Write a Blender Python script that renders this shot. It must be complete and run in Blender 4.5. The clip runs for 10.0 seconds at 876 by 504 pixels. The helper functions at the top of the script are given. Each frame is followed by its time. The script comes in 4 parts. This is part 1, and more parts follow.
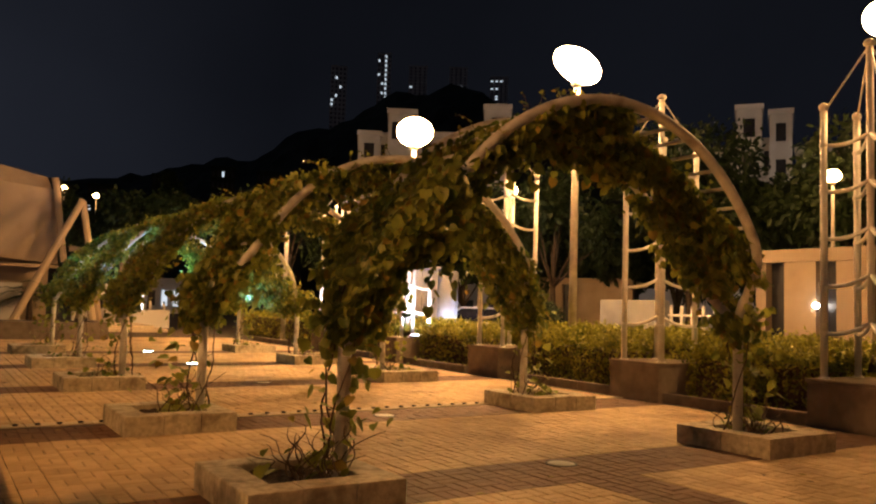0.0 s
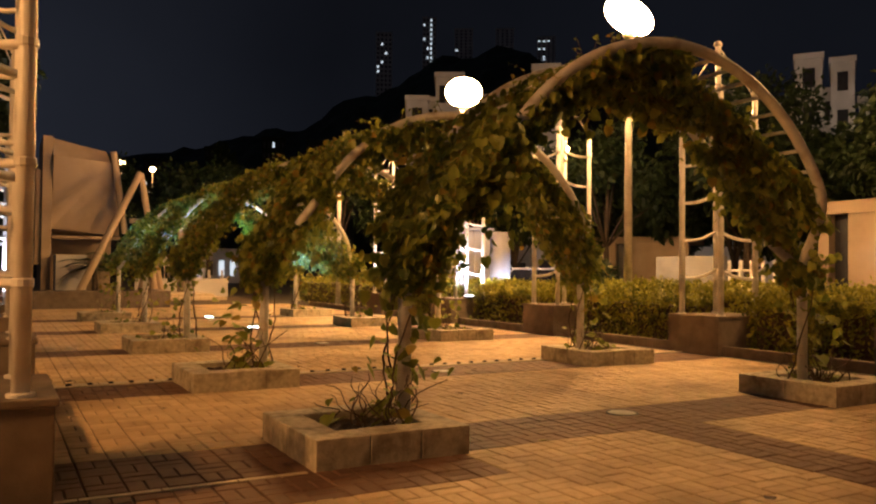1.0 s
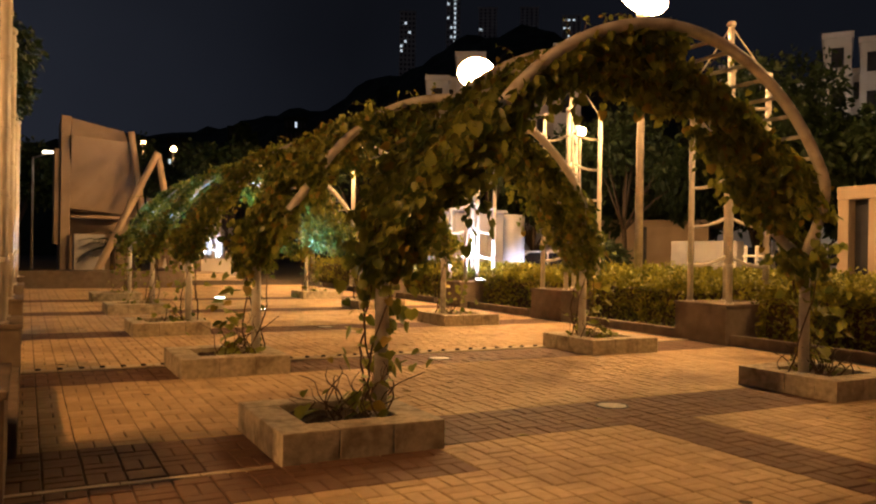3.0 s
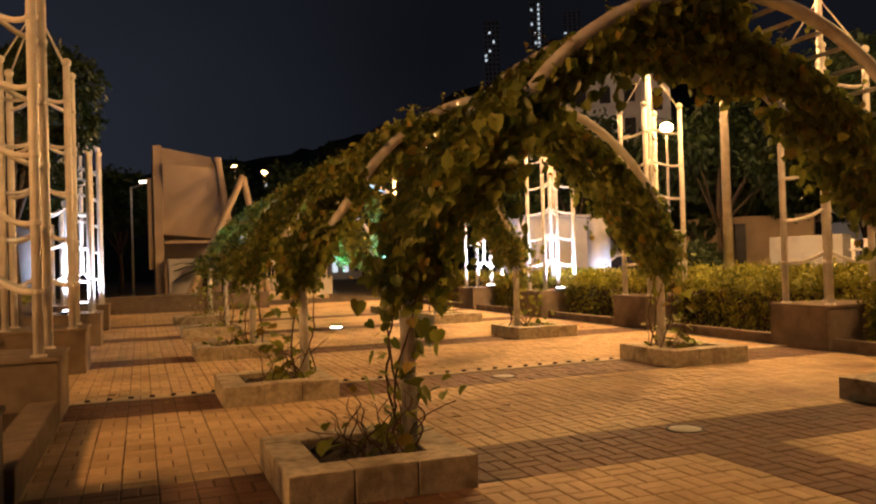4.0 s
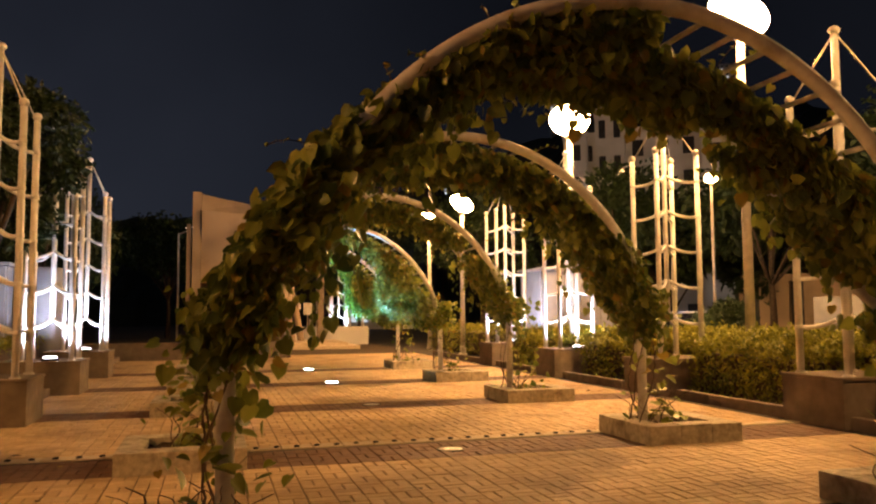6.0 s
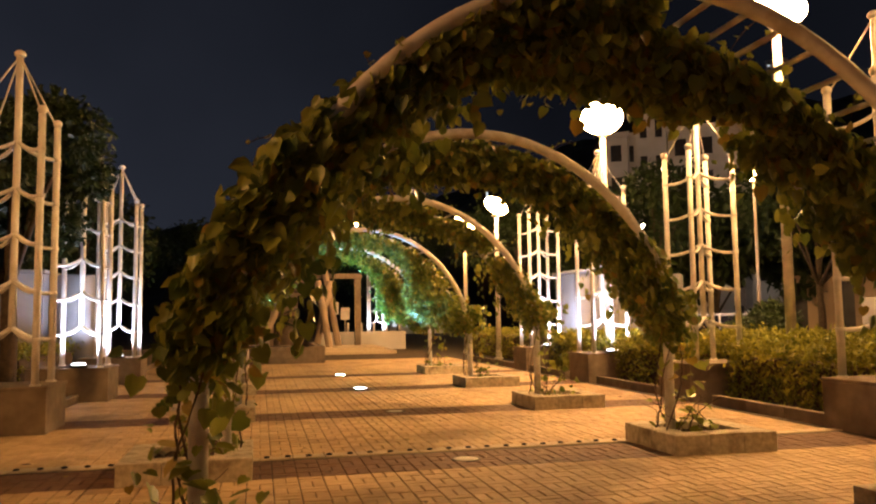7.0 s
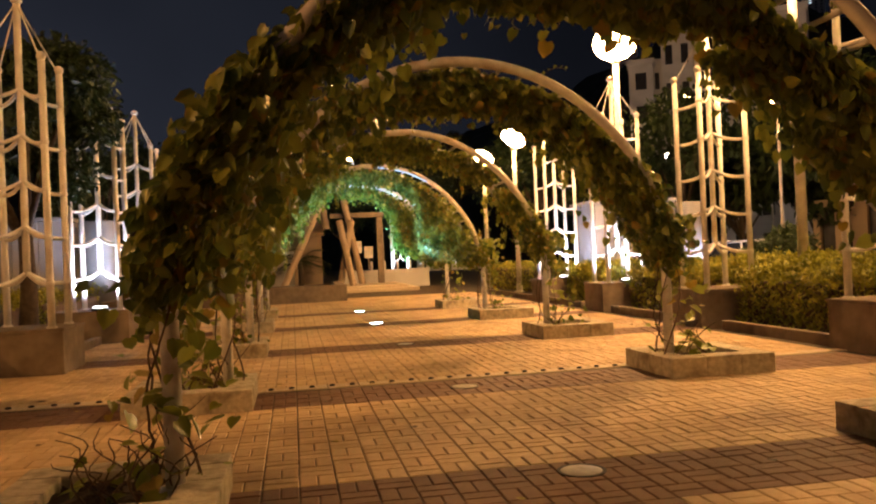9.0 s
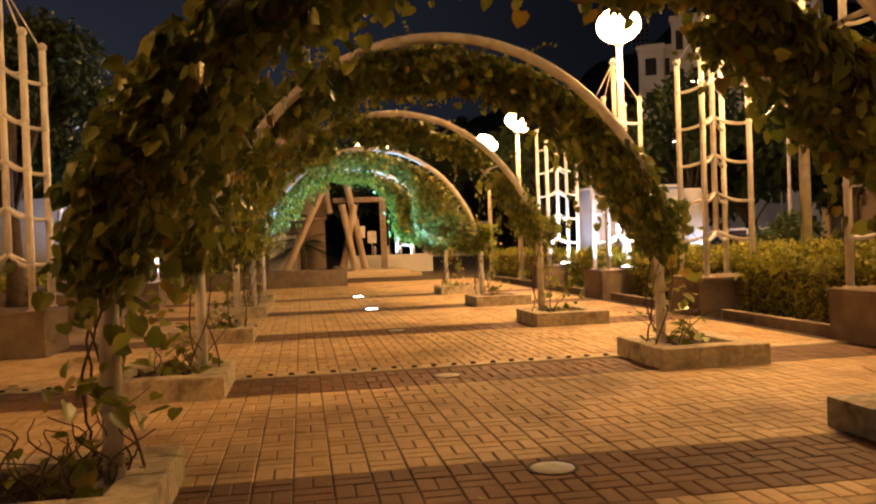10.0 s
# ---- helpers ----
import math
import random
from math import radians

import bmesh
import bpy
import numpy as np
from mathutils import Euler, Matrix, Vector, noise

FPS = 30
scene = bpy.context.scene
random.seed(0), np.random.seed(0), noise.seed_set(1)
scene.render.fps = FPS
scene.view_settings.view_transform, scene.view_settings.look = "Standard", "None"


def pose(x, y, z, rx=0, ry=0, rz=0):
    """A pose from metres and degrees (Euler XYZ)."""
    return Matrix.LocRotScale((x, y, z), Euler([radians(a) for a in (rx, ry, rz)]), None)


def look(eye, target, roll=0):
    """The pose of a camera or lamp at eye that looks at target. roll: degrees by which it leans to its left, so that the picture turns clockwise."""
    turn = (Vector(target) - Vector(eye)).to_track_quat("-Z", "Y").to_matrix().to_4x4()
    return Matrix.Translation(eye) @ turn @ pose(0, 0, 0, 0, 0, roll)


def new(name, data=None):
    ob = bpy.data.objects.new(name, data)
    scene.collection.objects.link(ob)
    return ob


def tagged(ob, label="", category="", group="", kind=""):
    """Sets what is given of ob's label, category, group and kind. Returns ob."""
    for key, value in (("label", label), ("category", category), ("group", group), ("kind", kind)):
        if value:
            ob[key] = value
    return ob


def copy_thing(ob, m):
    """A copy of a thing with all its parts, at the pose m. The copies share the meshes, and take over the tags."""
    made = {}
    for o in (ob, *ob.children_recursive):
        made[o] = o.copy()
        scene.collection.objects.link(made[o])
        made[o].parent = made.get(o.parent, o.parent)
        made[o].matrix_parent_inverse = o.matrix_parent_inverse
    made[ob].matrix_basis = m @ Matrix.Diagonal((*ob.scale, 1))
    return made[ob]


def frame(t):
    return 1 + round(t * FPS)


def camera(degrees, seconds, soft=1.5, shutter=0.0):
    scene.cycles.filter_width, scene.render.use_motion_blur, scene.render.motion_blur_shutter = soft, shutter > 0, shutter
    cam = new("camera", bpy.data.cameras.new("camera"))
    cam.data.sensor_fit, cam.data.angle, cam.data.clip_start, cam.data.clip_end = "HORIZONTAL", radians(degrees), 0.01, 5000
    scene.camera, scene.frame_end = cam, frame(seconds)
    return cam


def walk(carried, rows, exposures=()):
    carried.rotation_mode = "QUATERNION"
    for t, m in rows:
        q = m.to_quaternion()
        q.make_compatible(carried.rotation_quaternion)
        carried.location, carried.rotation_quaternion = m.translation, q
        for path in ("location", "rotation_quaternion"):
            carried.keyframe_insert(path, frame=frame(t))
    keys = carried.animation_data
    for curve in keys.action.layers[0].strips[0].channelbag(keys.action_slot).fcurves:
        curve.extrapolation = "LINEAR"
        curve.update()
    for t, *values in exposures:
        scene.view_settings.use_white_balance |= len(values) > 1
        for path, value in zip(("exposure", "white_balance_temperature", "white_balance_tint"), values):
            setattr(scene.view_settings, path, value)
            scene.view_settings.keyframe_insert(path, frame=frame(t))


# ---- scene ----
cam = camera(58.1, 10.0, soft=2.2)
PATH = [
    (0, (0.173, -0.003, 1.578), (1.256, 1.673, 1.717), 1.8),
    (0.5, (0.152, -0.024, 1.5), (1.172, 1.692, 1.611), 1.0),
    (1, (0.121, 0.014, 1.449), (1.098, 1.759, 1.498), 0.5),
    (1.5, (0.105, -0.031, 1.466), (1.072, 1.72, 1.491), 0.7),
    (2, (0.105, -0.058, 1.495), (1.058, 1.7, 1.507), 1.1),
    (3.5, (0.914, 0.151, 1.535), (1.79, 1.949, 1.53), 0.2),
    (4, (1.318, 0.424, 1.545), (2.024, 2.295, 1.571), -1.7),
    (4.5, (1.823, 0.494, 1.564), (2.467, 2.387, 1.595), -0.9),
    (5, (2.225, 0.626, 1.567), (2.869, 2.519, 1.613), -0.7),
    (5.5, (2.724, 0.761, 1.583), (3.335, 2.662, 1.709), -0.6),
    (7, (3.516, 1.169, 1.593), (3.956, 3.113, 1.761), -0.8),
    (7.5, (3.734, 1.126, 1.552), (4.151, 3.076, 1.703), -1.5),
    (8, (3.832, 1.059, 1.524), (4.22, 3.019, 1.626), -3.1),
    (8.5, (3.855, 1.034, 1.517), (4.23, 2.997, 1.591), -2.8),
    (9, (3.914, 1.064, 1.512), (4.278, 3.03, 1.524), -2.5),
    (9.5, (4.039, 1.22, 1.502), (4.397, 3.188, 1.493), -2.3),
    (10, (4.258, 1.328, 1.485), (4.598, 3.299, 1.462), -2.0),
]
walk(cam, [(t, look(eye, target, roll)) for t, eye, target, roll in PATH])
LAMP, FLOOD, UPLIGHT = 375.0, 620.0, 1900.0

# ---- world and light ----
SODIUM = (1.0, 0.52, 0.185)
ORANGE = (1.0, 0.46, 0.14)
world = bpy.data.worlds.new("night_sky")
scene.world = world
world.use_nodes = True
wn = world.node_tree.nodes
wl = world.node_tree.links
bg = wn["Background"]
wtc = wn.new("ShaderNodeTexCoord")
wsep = wn.new("ShaderNodeSeparateXYZ")
wmap = wn.new("ShaderNodeMapRange")
wmap.inputs["From Min"].default_value, wmap.inputs["From Max"].default_value = 0.0, 0.7
wno = wn.new("ShaderNodeTexNoise")
wno.inputs["Scale"].default_value = 2.2
wno.inputs["Detail"].default_value = 4
wadd = wn.new("ShaderNodeMath")
wadd.operation = "MULTIPLY_ADD"
wadd.inputs[1].default_value, wadd.inputs[2].default_value = 1.3, -0.6
wsum = wn.new("ShaderNodeMath")
wramp = wn.new("ShaderNodeValToRGB")
wramp.color_ramp.elements[0].color = (0.0118, 0.0134, 0.0195, 1)
wramp.color_ramp.elements[1].color = (0.0044, 0.005, 0.0077, 1)
wl.new(wtc.outputs["Generated"], wsep.inputs[0])
wl.new(wtc.outputs["Generated"], wno.inputs["Vector"])
wl.new(wsep.outputs["Z"], wmap.inputs["Value"])
wl.new(wno.outputs["Fac"], wadd.inputs[0])
wl.new(wmap.outputs[0], wsum.inputs[0])
wl.new(wadd.outputs[0], wsum.inputs[1])
wl.new(wsum.outputs[0], wramp.inputs[0])
wgl = wn.new("ShaderNodeMapRange")
wgl.inputs["From Min"].default_value, wgl.inputs["From Max"].default_value = 0.35, -0.3
wgl.inputs["To Min"].default_value, wgl.inputs["To Max"].default_value = 0.6, 2.0
wmul = wn.new("ShaderNodeVectorMath")
wmul.operation = "SCALE"
wl.new(wsep.outputs["X"], wgl.inputs["Value"])
wl.new(wramp.outputs[0], wmul.inputs[0])
wl.new(wgl.outputs[0], wmul.inputs["Scale"])
wl.new(wmul.outputs[0], bg.inputs["Color"])
bg.inputs["Strength"].default_value = 1.0


# ---- materials ----
def mat(name, c1, c2, rough=0.7, metal=0.0, scale=6.0, bump=0.15, bscale=60.0, island=0.0, obj=0.0, trans=0.0, spec=0.4, stain=None, stain_scale=1.2):
    m = bpy.data.materials.new(name)
    m.use_nodes = True
    n, l = m.node_tree.nodes, m.node_tree.links
    b = n["Principled BSDF"]
    b.inputs["Roughness"].default_value = rough
    b.inputs["Metallic"].default_value = metal
    b.inputs["Specular IOR Level"].default_value = spec
    tc = n.new("ShaderNodeTexCoord")
    geo = n.new("ShaderNodeNewGeometry")
    no = n.new("ShaderNodeTexNoise")
    no.inputs["Scale"].default_value, no.inputs["Detail"].default_value = scale, 6
    l.new(geo.outputs["Position"], no.inputs["Vector"])
    fac = no.outputs["Fac"]
    st = n.new("ShaderNodeMapRange")
    st.inputs["From Min"].default_value, st.inputs["From Max"].default_value = 0.3, 0.7
    l.new(fac, st.inputs["Value"])
    fac = st.outputs[0]
    for amount, src in ((island, geo.outputs["Random Per Island"]), (obj, None)):
        if amount:
            if src is None:
                src = n.new("ShaderNodeObjectInfo").outputs["Random"]
            mx = n.new("ShaderNodeMix")
            mx.inputs[0].default_value = amount
            l.new(fac, mx.inputs[2])
            l.new(src, mx.inputs[3])
            fac = mx.outputs[0]
    ramp = n.new("ShaderNodeValToRGB")
    ramp.color_ramp.elements[0].color = (*c1, 1)
    ramp.color_ramp.elements[1].color = (*c2, 1)
    l.new(fac, ramp.inputs[0])
    col = ramp.outputs[0]
    if stain:
        n2 = n.new("ShaderNodeTexNoise")
        n2.inputs["Scale"].default_value, n2.inputs["Detail"].default_value = stain_scale, 8
        l.new(geo.outputs["Position"], n2.inputs["Vector"])
        s2 = n.new("ShaderNodeMapRange")
        s2.inputs["From Min"].default_value, s2.inputs["From Max"].default_value = 0.5, 0.72
        s2.inputs["To Max"].default_value = 0.75
        l.new(n2.outputs["Fac"], s2.inputs["Value"])
        mx = n.new("ShaderNodeMix")
        mx.data_type = "RGBA"
        l.new(s2.outputs[0], mx.inputs[0])
        l.new(col, mx.inputs[6])
        mx.inputs[7].default_value = (*stain, 1)
        col = mx.outputs[2]
    l.new(col, b.inputs["Base Color"])
    if bump:
        nb = n.new("ShaderNodeTexNoise")
        nb.inputs["Scale"].default_value, nb.inputs["Detail"].default_value = bscale, 5
        l.new(geo.outputs["Position"], nb.inputs["Vector"])
        bp = n.new("ShaderNodeBump")
        bp.inputs["Strength"].default_value, bp.inputs["Distance"].default_value = bump, 0.02
        l.new(nb.outputs["Fac"], bp.inputs["Height"])
        l.new(bp.outputs[0], b.inputs["Normal"])
    if trans:
        tr = n.new("ShaderNodeBsdfTranslucent")
        l.new(col, tr.inputs["Color"])
        ms = n.new("ShaderNodeMixShader")
        ms.inputs[0].default_value = trans
        l.new(b.outputs[0], ms.inputs[1])
        l.new(tr.outputs[0], ms.inputs[2])
        l.new(ms.outputs[0], n["Material Output"].inputs["Surface"])
    return m


def glow(name, color, strength):
    m = bpy.data.materials.new(name)
    m.use_nodes = True
    b = m.node_tree.nodes["Principled BSDF"]
    b.inputs["Base Color"].default_value = (0.8, 0.8, 0.8, 1)
    b.inputs["Emission Color"].default_value = (*color, 1)
    b.inputs["Emission Strength"].default_value = strength
    return m


M_TAN = mat("tan_brick", (0.34, 0.225, 0.108), (0.67, 0.495, 0.28), 0.7, scale=14, bump=0.35, bscale=90, island=0.6, obj=0.3, stain=(0.22, 0.14, 0.08), stain_scale=0.9)
M_RED = mat("red_brick", (0.12, 0.064, 0.038), (0.22, 0.125, 0.072), 0.75, scale=9, bump=0.25, bscale=90, island=0.45, obj=0.3, stain=(0.10, 0.055, 0.035), stain_scale=1.4)
M_JOINT = mat("paving_joint_sand", (0.04, 0.028, 0.016), (0.10, 0.07, 0.04), 0.95, scale=20, bump=0.3)
M_STRIP = mat("pale_drain_stone", (0.45, 0.36, 0.24), (0.6, 0.5, 0.36), 0.8, scale=10, bump=0.2, island=0.3)
M_EARTH = mat("ground_earth", (0.03, 0.028, 0.02), (0.06, 0.05, 0.035), 0.95, scale=0.6, bump=0.3, bscale=8)
M_KERB = mat("planter_concrete", (0.32, 0.28, 0.20), (0.60, 0.53, 0.39), 0.88, scale=16, bump=0.55, bscale=55, obj=0.2, stain=(0.13, 0.105, 0.07), stain_scale=4.5)
M_PLINTH = mat("plinth_concrete", (0.16, 0.125, 0.09), (0.235, 0.19, 0.145), 0.85, scale=5, bump=0.35, bscale=80, stain=(0.10, 0.08, 0.06), stain_scale=1.5)
M_SOIL = mat("dark_soil", (0.02, 0.013, 0.008), (0.06, 0.04, 0.025), 0.95, scale=25, bump=0.9, bscale=45)
M_STEEL = mat("arch_painted_steel", (0.52, 0.51, 0.48), (0.66, 0.64, 0.60), 0.5, scale=9, bump=0.05, bscale=120, stain=(0.30, 0.24, 0.18), stain_scale=5)
M_WHITE = mat("white_painted_steel", (0.60, 0.58, 0.55), (0.74, 0.72, 0.69), 0.42, scale=6, bump=0.04, bscale=120, stain=(0.55, 0.50, 0.42), stain_scale=4)
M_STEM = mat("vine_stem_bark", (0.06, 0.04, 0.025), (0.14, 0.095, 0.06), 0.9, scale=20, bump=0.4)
M_LEAF = mat("vine_leaf", (0.036, 0.085, 0.013), (0.35, 0.37, 0.062), 0.33, scale=3, bump=0.0, island=0.75, obj=0.1, trans=0.34, spec=0.5)
M_YLEAF = mat("yellow_vine_leaf", (0.20, 0.17, 0.03), (0.34, 0.24, 0.04), 0.55, scale=3, bump=0.0, island=0.6, obj=0.3, trans=0.25)
M_DRY = mat("dry_leaf", (0.05, 0.03, 0.015), (0.12, 0.07, 0.03), 0.7, scale=8, bump=0.0, obj=0.5)
M_HEDGE = mat("hedge_leaf", (0.06, 0.085, 0.010), (0.44, 0.42, 0.045), 0.5, scale=2.5, bump=0.0, island=0.6, trans=0.2)
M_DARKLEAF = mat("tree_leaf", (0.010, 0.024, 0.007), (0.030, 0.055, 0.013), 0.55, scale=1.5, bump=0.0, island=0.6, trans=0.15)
M_BARK = mat("tree_bark", (0.035, 0.026, 0.018), (0.08, 0.06, 0.042), 0.9, scale=10, bump=0.6, bscale=30)
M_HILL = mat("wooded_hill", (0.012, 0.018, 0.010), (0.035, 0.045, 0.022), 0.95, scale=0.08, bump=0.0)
M_RENDER = mat("white_render_wall", (0.50, 0.48, 0.46), (0.66, 0.64, 0.62), 0.8, scale=0.5, bump=0.1, bscale=6, stain=(0.4, 0.37, 0.34), stain_scale=0.2)
M_BEIGE = mat("beige_wall", (0.29, 0.22, 0.155), (0.40, 0.31, 0.225), 0.8, scale=1.0, bump=0.15, bscale=25, stain=(0.24, 0.18, 0.125), stain_scale=0.5)
M_PANEL = mat("grey_white_panel", (0.22, 0.22, 0.235), (0.31, 0.31, 0.325), 0.55, scale=1.5, bump=0.08, bscale=20, stain=(0.3, 0.29, 0.28), stain_scale=0.8)
M_DARK = mat("near_black_fill", (0.012, 0.012, 0.014), (0.03, 0.03, 0.034), 0.3, scale=2, bump=0.0)
M_IRON = mat("dark_iron", (0.02, 0.018, 0.015), (0.05, 0.04, 0.03), 0.6, metal=0.4, scale=12, bump=0.1)
M_POLE = mat("lamp_pole_paint", (0.42, 0.38, 0.32), (0.55, 0.50, 0.43), 0.5, scale=8, bump=0.05, stain=(0.3, 0.25, 0.19), stain_scale=3)
M_GLOBE = glow("sodium_globe", SODIUM, LAMP)
M_ORANGE = glow("orange_globe", ORANGE, LAMP * 1.3)
M_SOFT = glow("weaker_sodium_globe", SODIUM, LAMP * 0.6)
M_SMALL = glow("far_sodium_globe", SODIUM, LAMP * 0.25)
# the next two are for added lamps that brighten the far apartment blocks
M_BLOCKFILL = glow("block_fill_globe", (1.0, 0.80, 0.62), LAMP * 0.15)
M_BLOCKFILLBRIGHT = glow("bright_block_fill_globe", (1.0, 0.80, 0.62), LAMP * 0.5)
M_STREETDIM = glow("dim_lamp_head", (1.0, 0.8, 0.6), 6.0)
M_FLOOD = glow("white_flood_lens", (0.80, 0.85, 1.0), 9.0)
M_GREEN = glow("green_recessed_lens", (0.55, 1.0, 0.92), 60.0)
M_CYAN = glow("cyan_recessed_lens", (0.62, 0.86, 1.0), 60.0)
M_DULL = mat("recessed_lens_off", (0.26, 0.23, 0.19), (0.42, 0.38, 0.32), 0.3, scale=20, bump=0.05)
M_WINLIT = glow("lit_window", (0.75, 0.88, 1.0), 0.9)


# ---- mesh helpers ----
class Geo:
    def __init__(self):
        self.v, self.f = [], []

    def add(self, vs, fs):
        o = len(self.v)
        self.v += [tuple(p) for p in vs]
        self.f += [tuple(i + o for i in f) for f in fs]
        return self

    def box(self, x0, x1, y0, y1, z0, z1, b=0.0):
        if b <= 0:
            vs = [(x, y, z) for z in (z0, z1) for y in (y0, y1) for x in (x0, x1)]
            fs = [(0, 2, 3, 1), (4, 5, 7, 6), (0, 1, 5, 4), (2, 6, 7, 3), (0, 4, 6, 2), (1, 3, 7, 5)]
            return self.add(vs, fs)
        bm = bmesh.new()
        bmesh.ops.create_cube(bm, size=1.0)
        for p in bm.verts:
            p.co = Vector(((x0 + x1) / 2 + p.co.x * (x1 - x0), (y0 + y1) / 2 + p.co.y * (y1 - y0), (z0 + z1) / 2 + p.co.z * (z1 - z0)))
        bmesh.ops.bevel(bm, geom=bm.edges[:], offset=b, segments=2, affect="EDGES", profile=0.6)
        bm.verts.index_update()
        self.add([p.co for p in bm.verts], [[q.index for q in f.verts] for f in bm.faces])
        bm.free()
        return self

    def tube(self, pts, r, n=10, caps=True):
        pts = [Vector(p) for p in pts]
        rs = r if isinstance(r, (list, tuple)) else [r] * len(pts)
        t0 = (pts[1] - pts[0]).normalized()
        u = t0.orthogonal().normalized()
        vs, fs = [], []
        for i, p in enumerate(pts):
            t = (pts[min(i + 1, len(pts) - 1)] - pts[max(i - 1, 0)]).normalized()
            u = (u - t * u.dot(t)).normalized()
            w = t.cross(u)
            for k in range(n):
                a = 2 * math.pi * k / n
                vs.append(p + (u * math.cos(a) + w * math.sin(a)) * rs[i])
        for i in range(len(pts) - 1):
            for k in range(n):
                a, b = i * n + k, i * n + (k + 1) % n
                fs.append((a, b, b + n, a + n))
        if caps:
            fs.append(tuple(range(n - 1, -1, -1)))
            fs.append(tuple(range((len(pts) - 1) * n, len(pts) * n)))
        return self.add(vs, fs)

    def lathe(self, prof, n=16, c=(0, 0, 0)):
        vs, fs = [], []
        for r, z in prof:
            for k in range(n):
                a = 2 * math.pi * k / n
                vs.append((c[0] + r * math.cos(a), c[1] + r * math.sin(a), c[2] + z))
        for i in range(len(prof) - 1):
            for k in range(n):
                a, b = i * n + k, i * n + (k + 1) % n
                fs.append((a, b, b + n, a + n))
        fs.append(tuple(range(n - 1, -1, -1)))
        fs.append(tuple(range((len(prof) - 1) * n, len(prof) * n)))
        return self.add(vs, fs)

    def mesh(self, name, material, smooth=False):
        me = bpy.data.meshes.new(name)
        me.from_pydata(self.v, [], self.f)
        me.materials.append(material)
        if smooth:
            me.polygons.foreach_set("use_smooth", [len(p.vertices) < 6 for p in me.polygons])
        me.update()
        return me


def part(name, data, material, parent, label="", smooth=False, at=None):
    me = data if isinstance(data, bpy.types.Mesh) else data.mesh(name, material, smooth)
    ob = new(name, me)
    if parent:
        ob.parent = parent
    if at is not None:
        ob.matrix_basis = at
    return tagged(ob, label)


def thing(name, at, label, category, group="", kind=""):
    ob = new(name)
    ob.matrix_basis = at
    return tagged(ob, label, category, group, kind)


HEART = np.array([(0, 0, 0), (0.24, -0.13, 0.03), (0.49, 0.10, 0.08), (0.41, 0.55, 0.07), (0, 1.0, -0.08), (-0.41, 0.55, 0.07), (-0.49, 0.10, 0.08), (-0.24, -0.13, 0.03)])
OVAL = np.array([(0, 0, 0), (0.20, 0.22, 0.04), (0.24, 0.6, 0.05), (0, 1.0, -0.04), (-0.24, 0.6, 0.05), (-0.20, 0.22, 0.04)])


def leaf_mesh(name, pos, axis, nrm, size, material, shape=HEART, second=None, share=0.0, rng=None):
    """Many leaves in one mesh: a place, a growing direction, a face direction and a length for each."""
    n = len(pos)
    axis = axis / np.linalg.norm(axis, axis=1)[:, None]
    side = np.cross(axis, nrm)
    side /= np.linalg.norm(side, axis=1)[:, None] + 1e-9
    up = np.cross(side, axis)
    vs = pos[:, None, :] + size[:, None, None] * (shape[None, :, 0, None] * side[:, None, :] + shape[None, :, 1, None] * axis[:, None, :] + shape[None, :, 2, None] * up[:, None, :])
    m = len(shape)
    base = np.arange(n)[:, None] * m
    h = m // 2
    faces = np.stack([base + np.arange(0, h + 1), base + np.array([0] + list(range(h, m)))], axis=1).reshape(-1, h + 1)
    me = bpy.data.meshes.new(name)
    me.from_pydata(vs.reshape(-1, 3).tolist(), [], faces.tolist())
    me.materials.append(material)
    if second:
        me.materials.append(second)
        pick = np.repeat((rng.random(n) < share).astype(np.int32), 2)
        me.polygons.foreach_set("material_index", pick)
    me.update()
    return me


# ---- ground ----
tagged(part("ground", Geo().box(-900, 900, -900, 900, -0.6, -0.05), M_EARTH, None), "dark bare earth reaching out to the horizon", "ground", kind="structure")
pavement = tagged(part("pavement", Geo().box(-7, 11.4, -12, 60, -0.3, -0.012), M_JOINT, None), "sandy joints under the plaza's brick paving", "paving", kind="structure")

ARCH_Y = (6.03, 10.07, 14.80, 19.47, 24.05)
CX, HALF = 5.79, 2.62
BAND = [(y - 0.66, y + 0.32) if k == 1 else (y - 0.5, y + 0.53) for k, y in enumerate(ARCH_Y)]


def is_red(x, y):
    if any(a < y < b for a, b in BAND):
        return True
    if x < 3.35 and 4.72 < y < 6.5:
        return True
    return 5.4 < x < 6.15 and y < 5.6


def solid(x, y):
    for ya in ARCH_Y:
        for s in (-1, 1):
            xc = CX + s * (HALF + 0.37)
            if abs(x - xc) < 0.62 and abs(y - ya - 0.03) < 0.62:
                return True
    return False


MOD, JOINT, RIM = 0.25, 0.008, 0.007


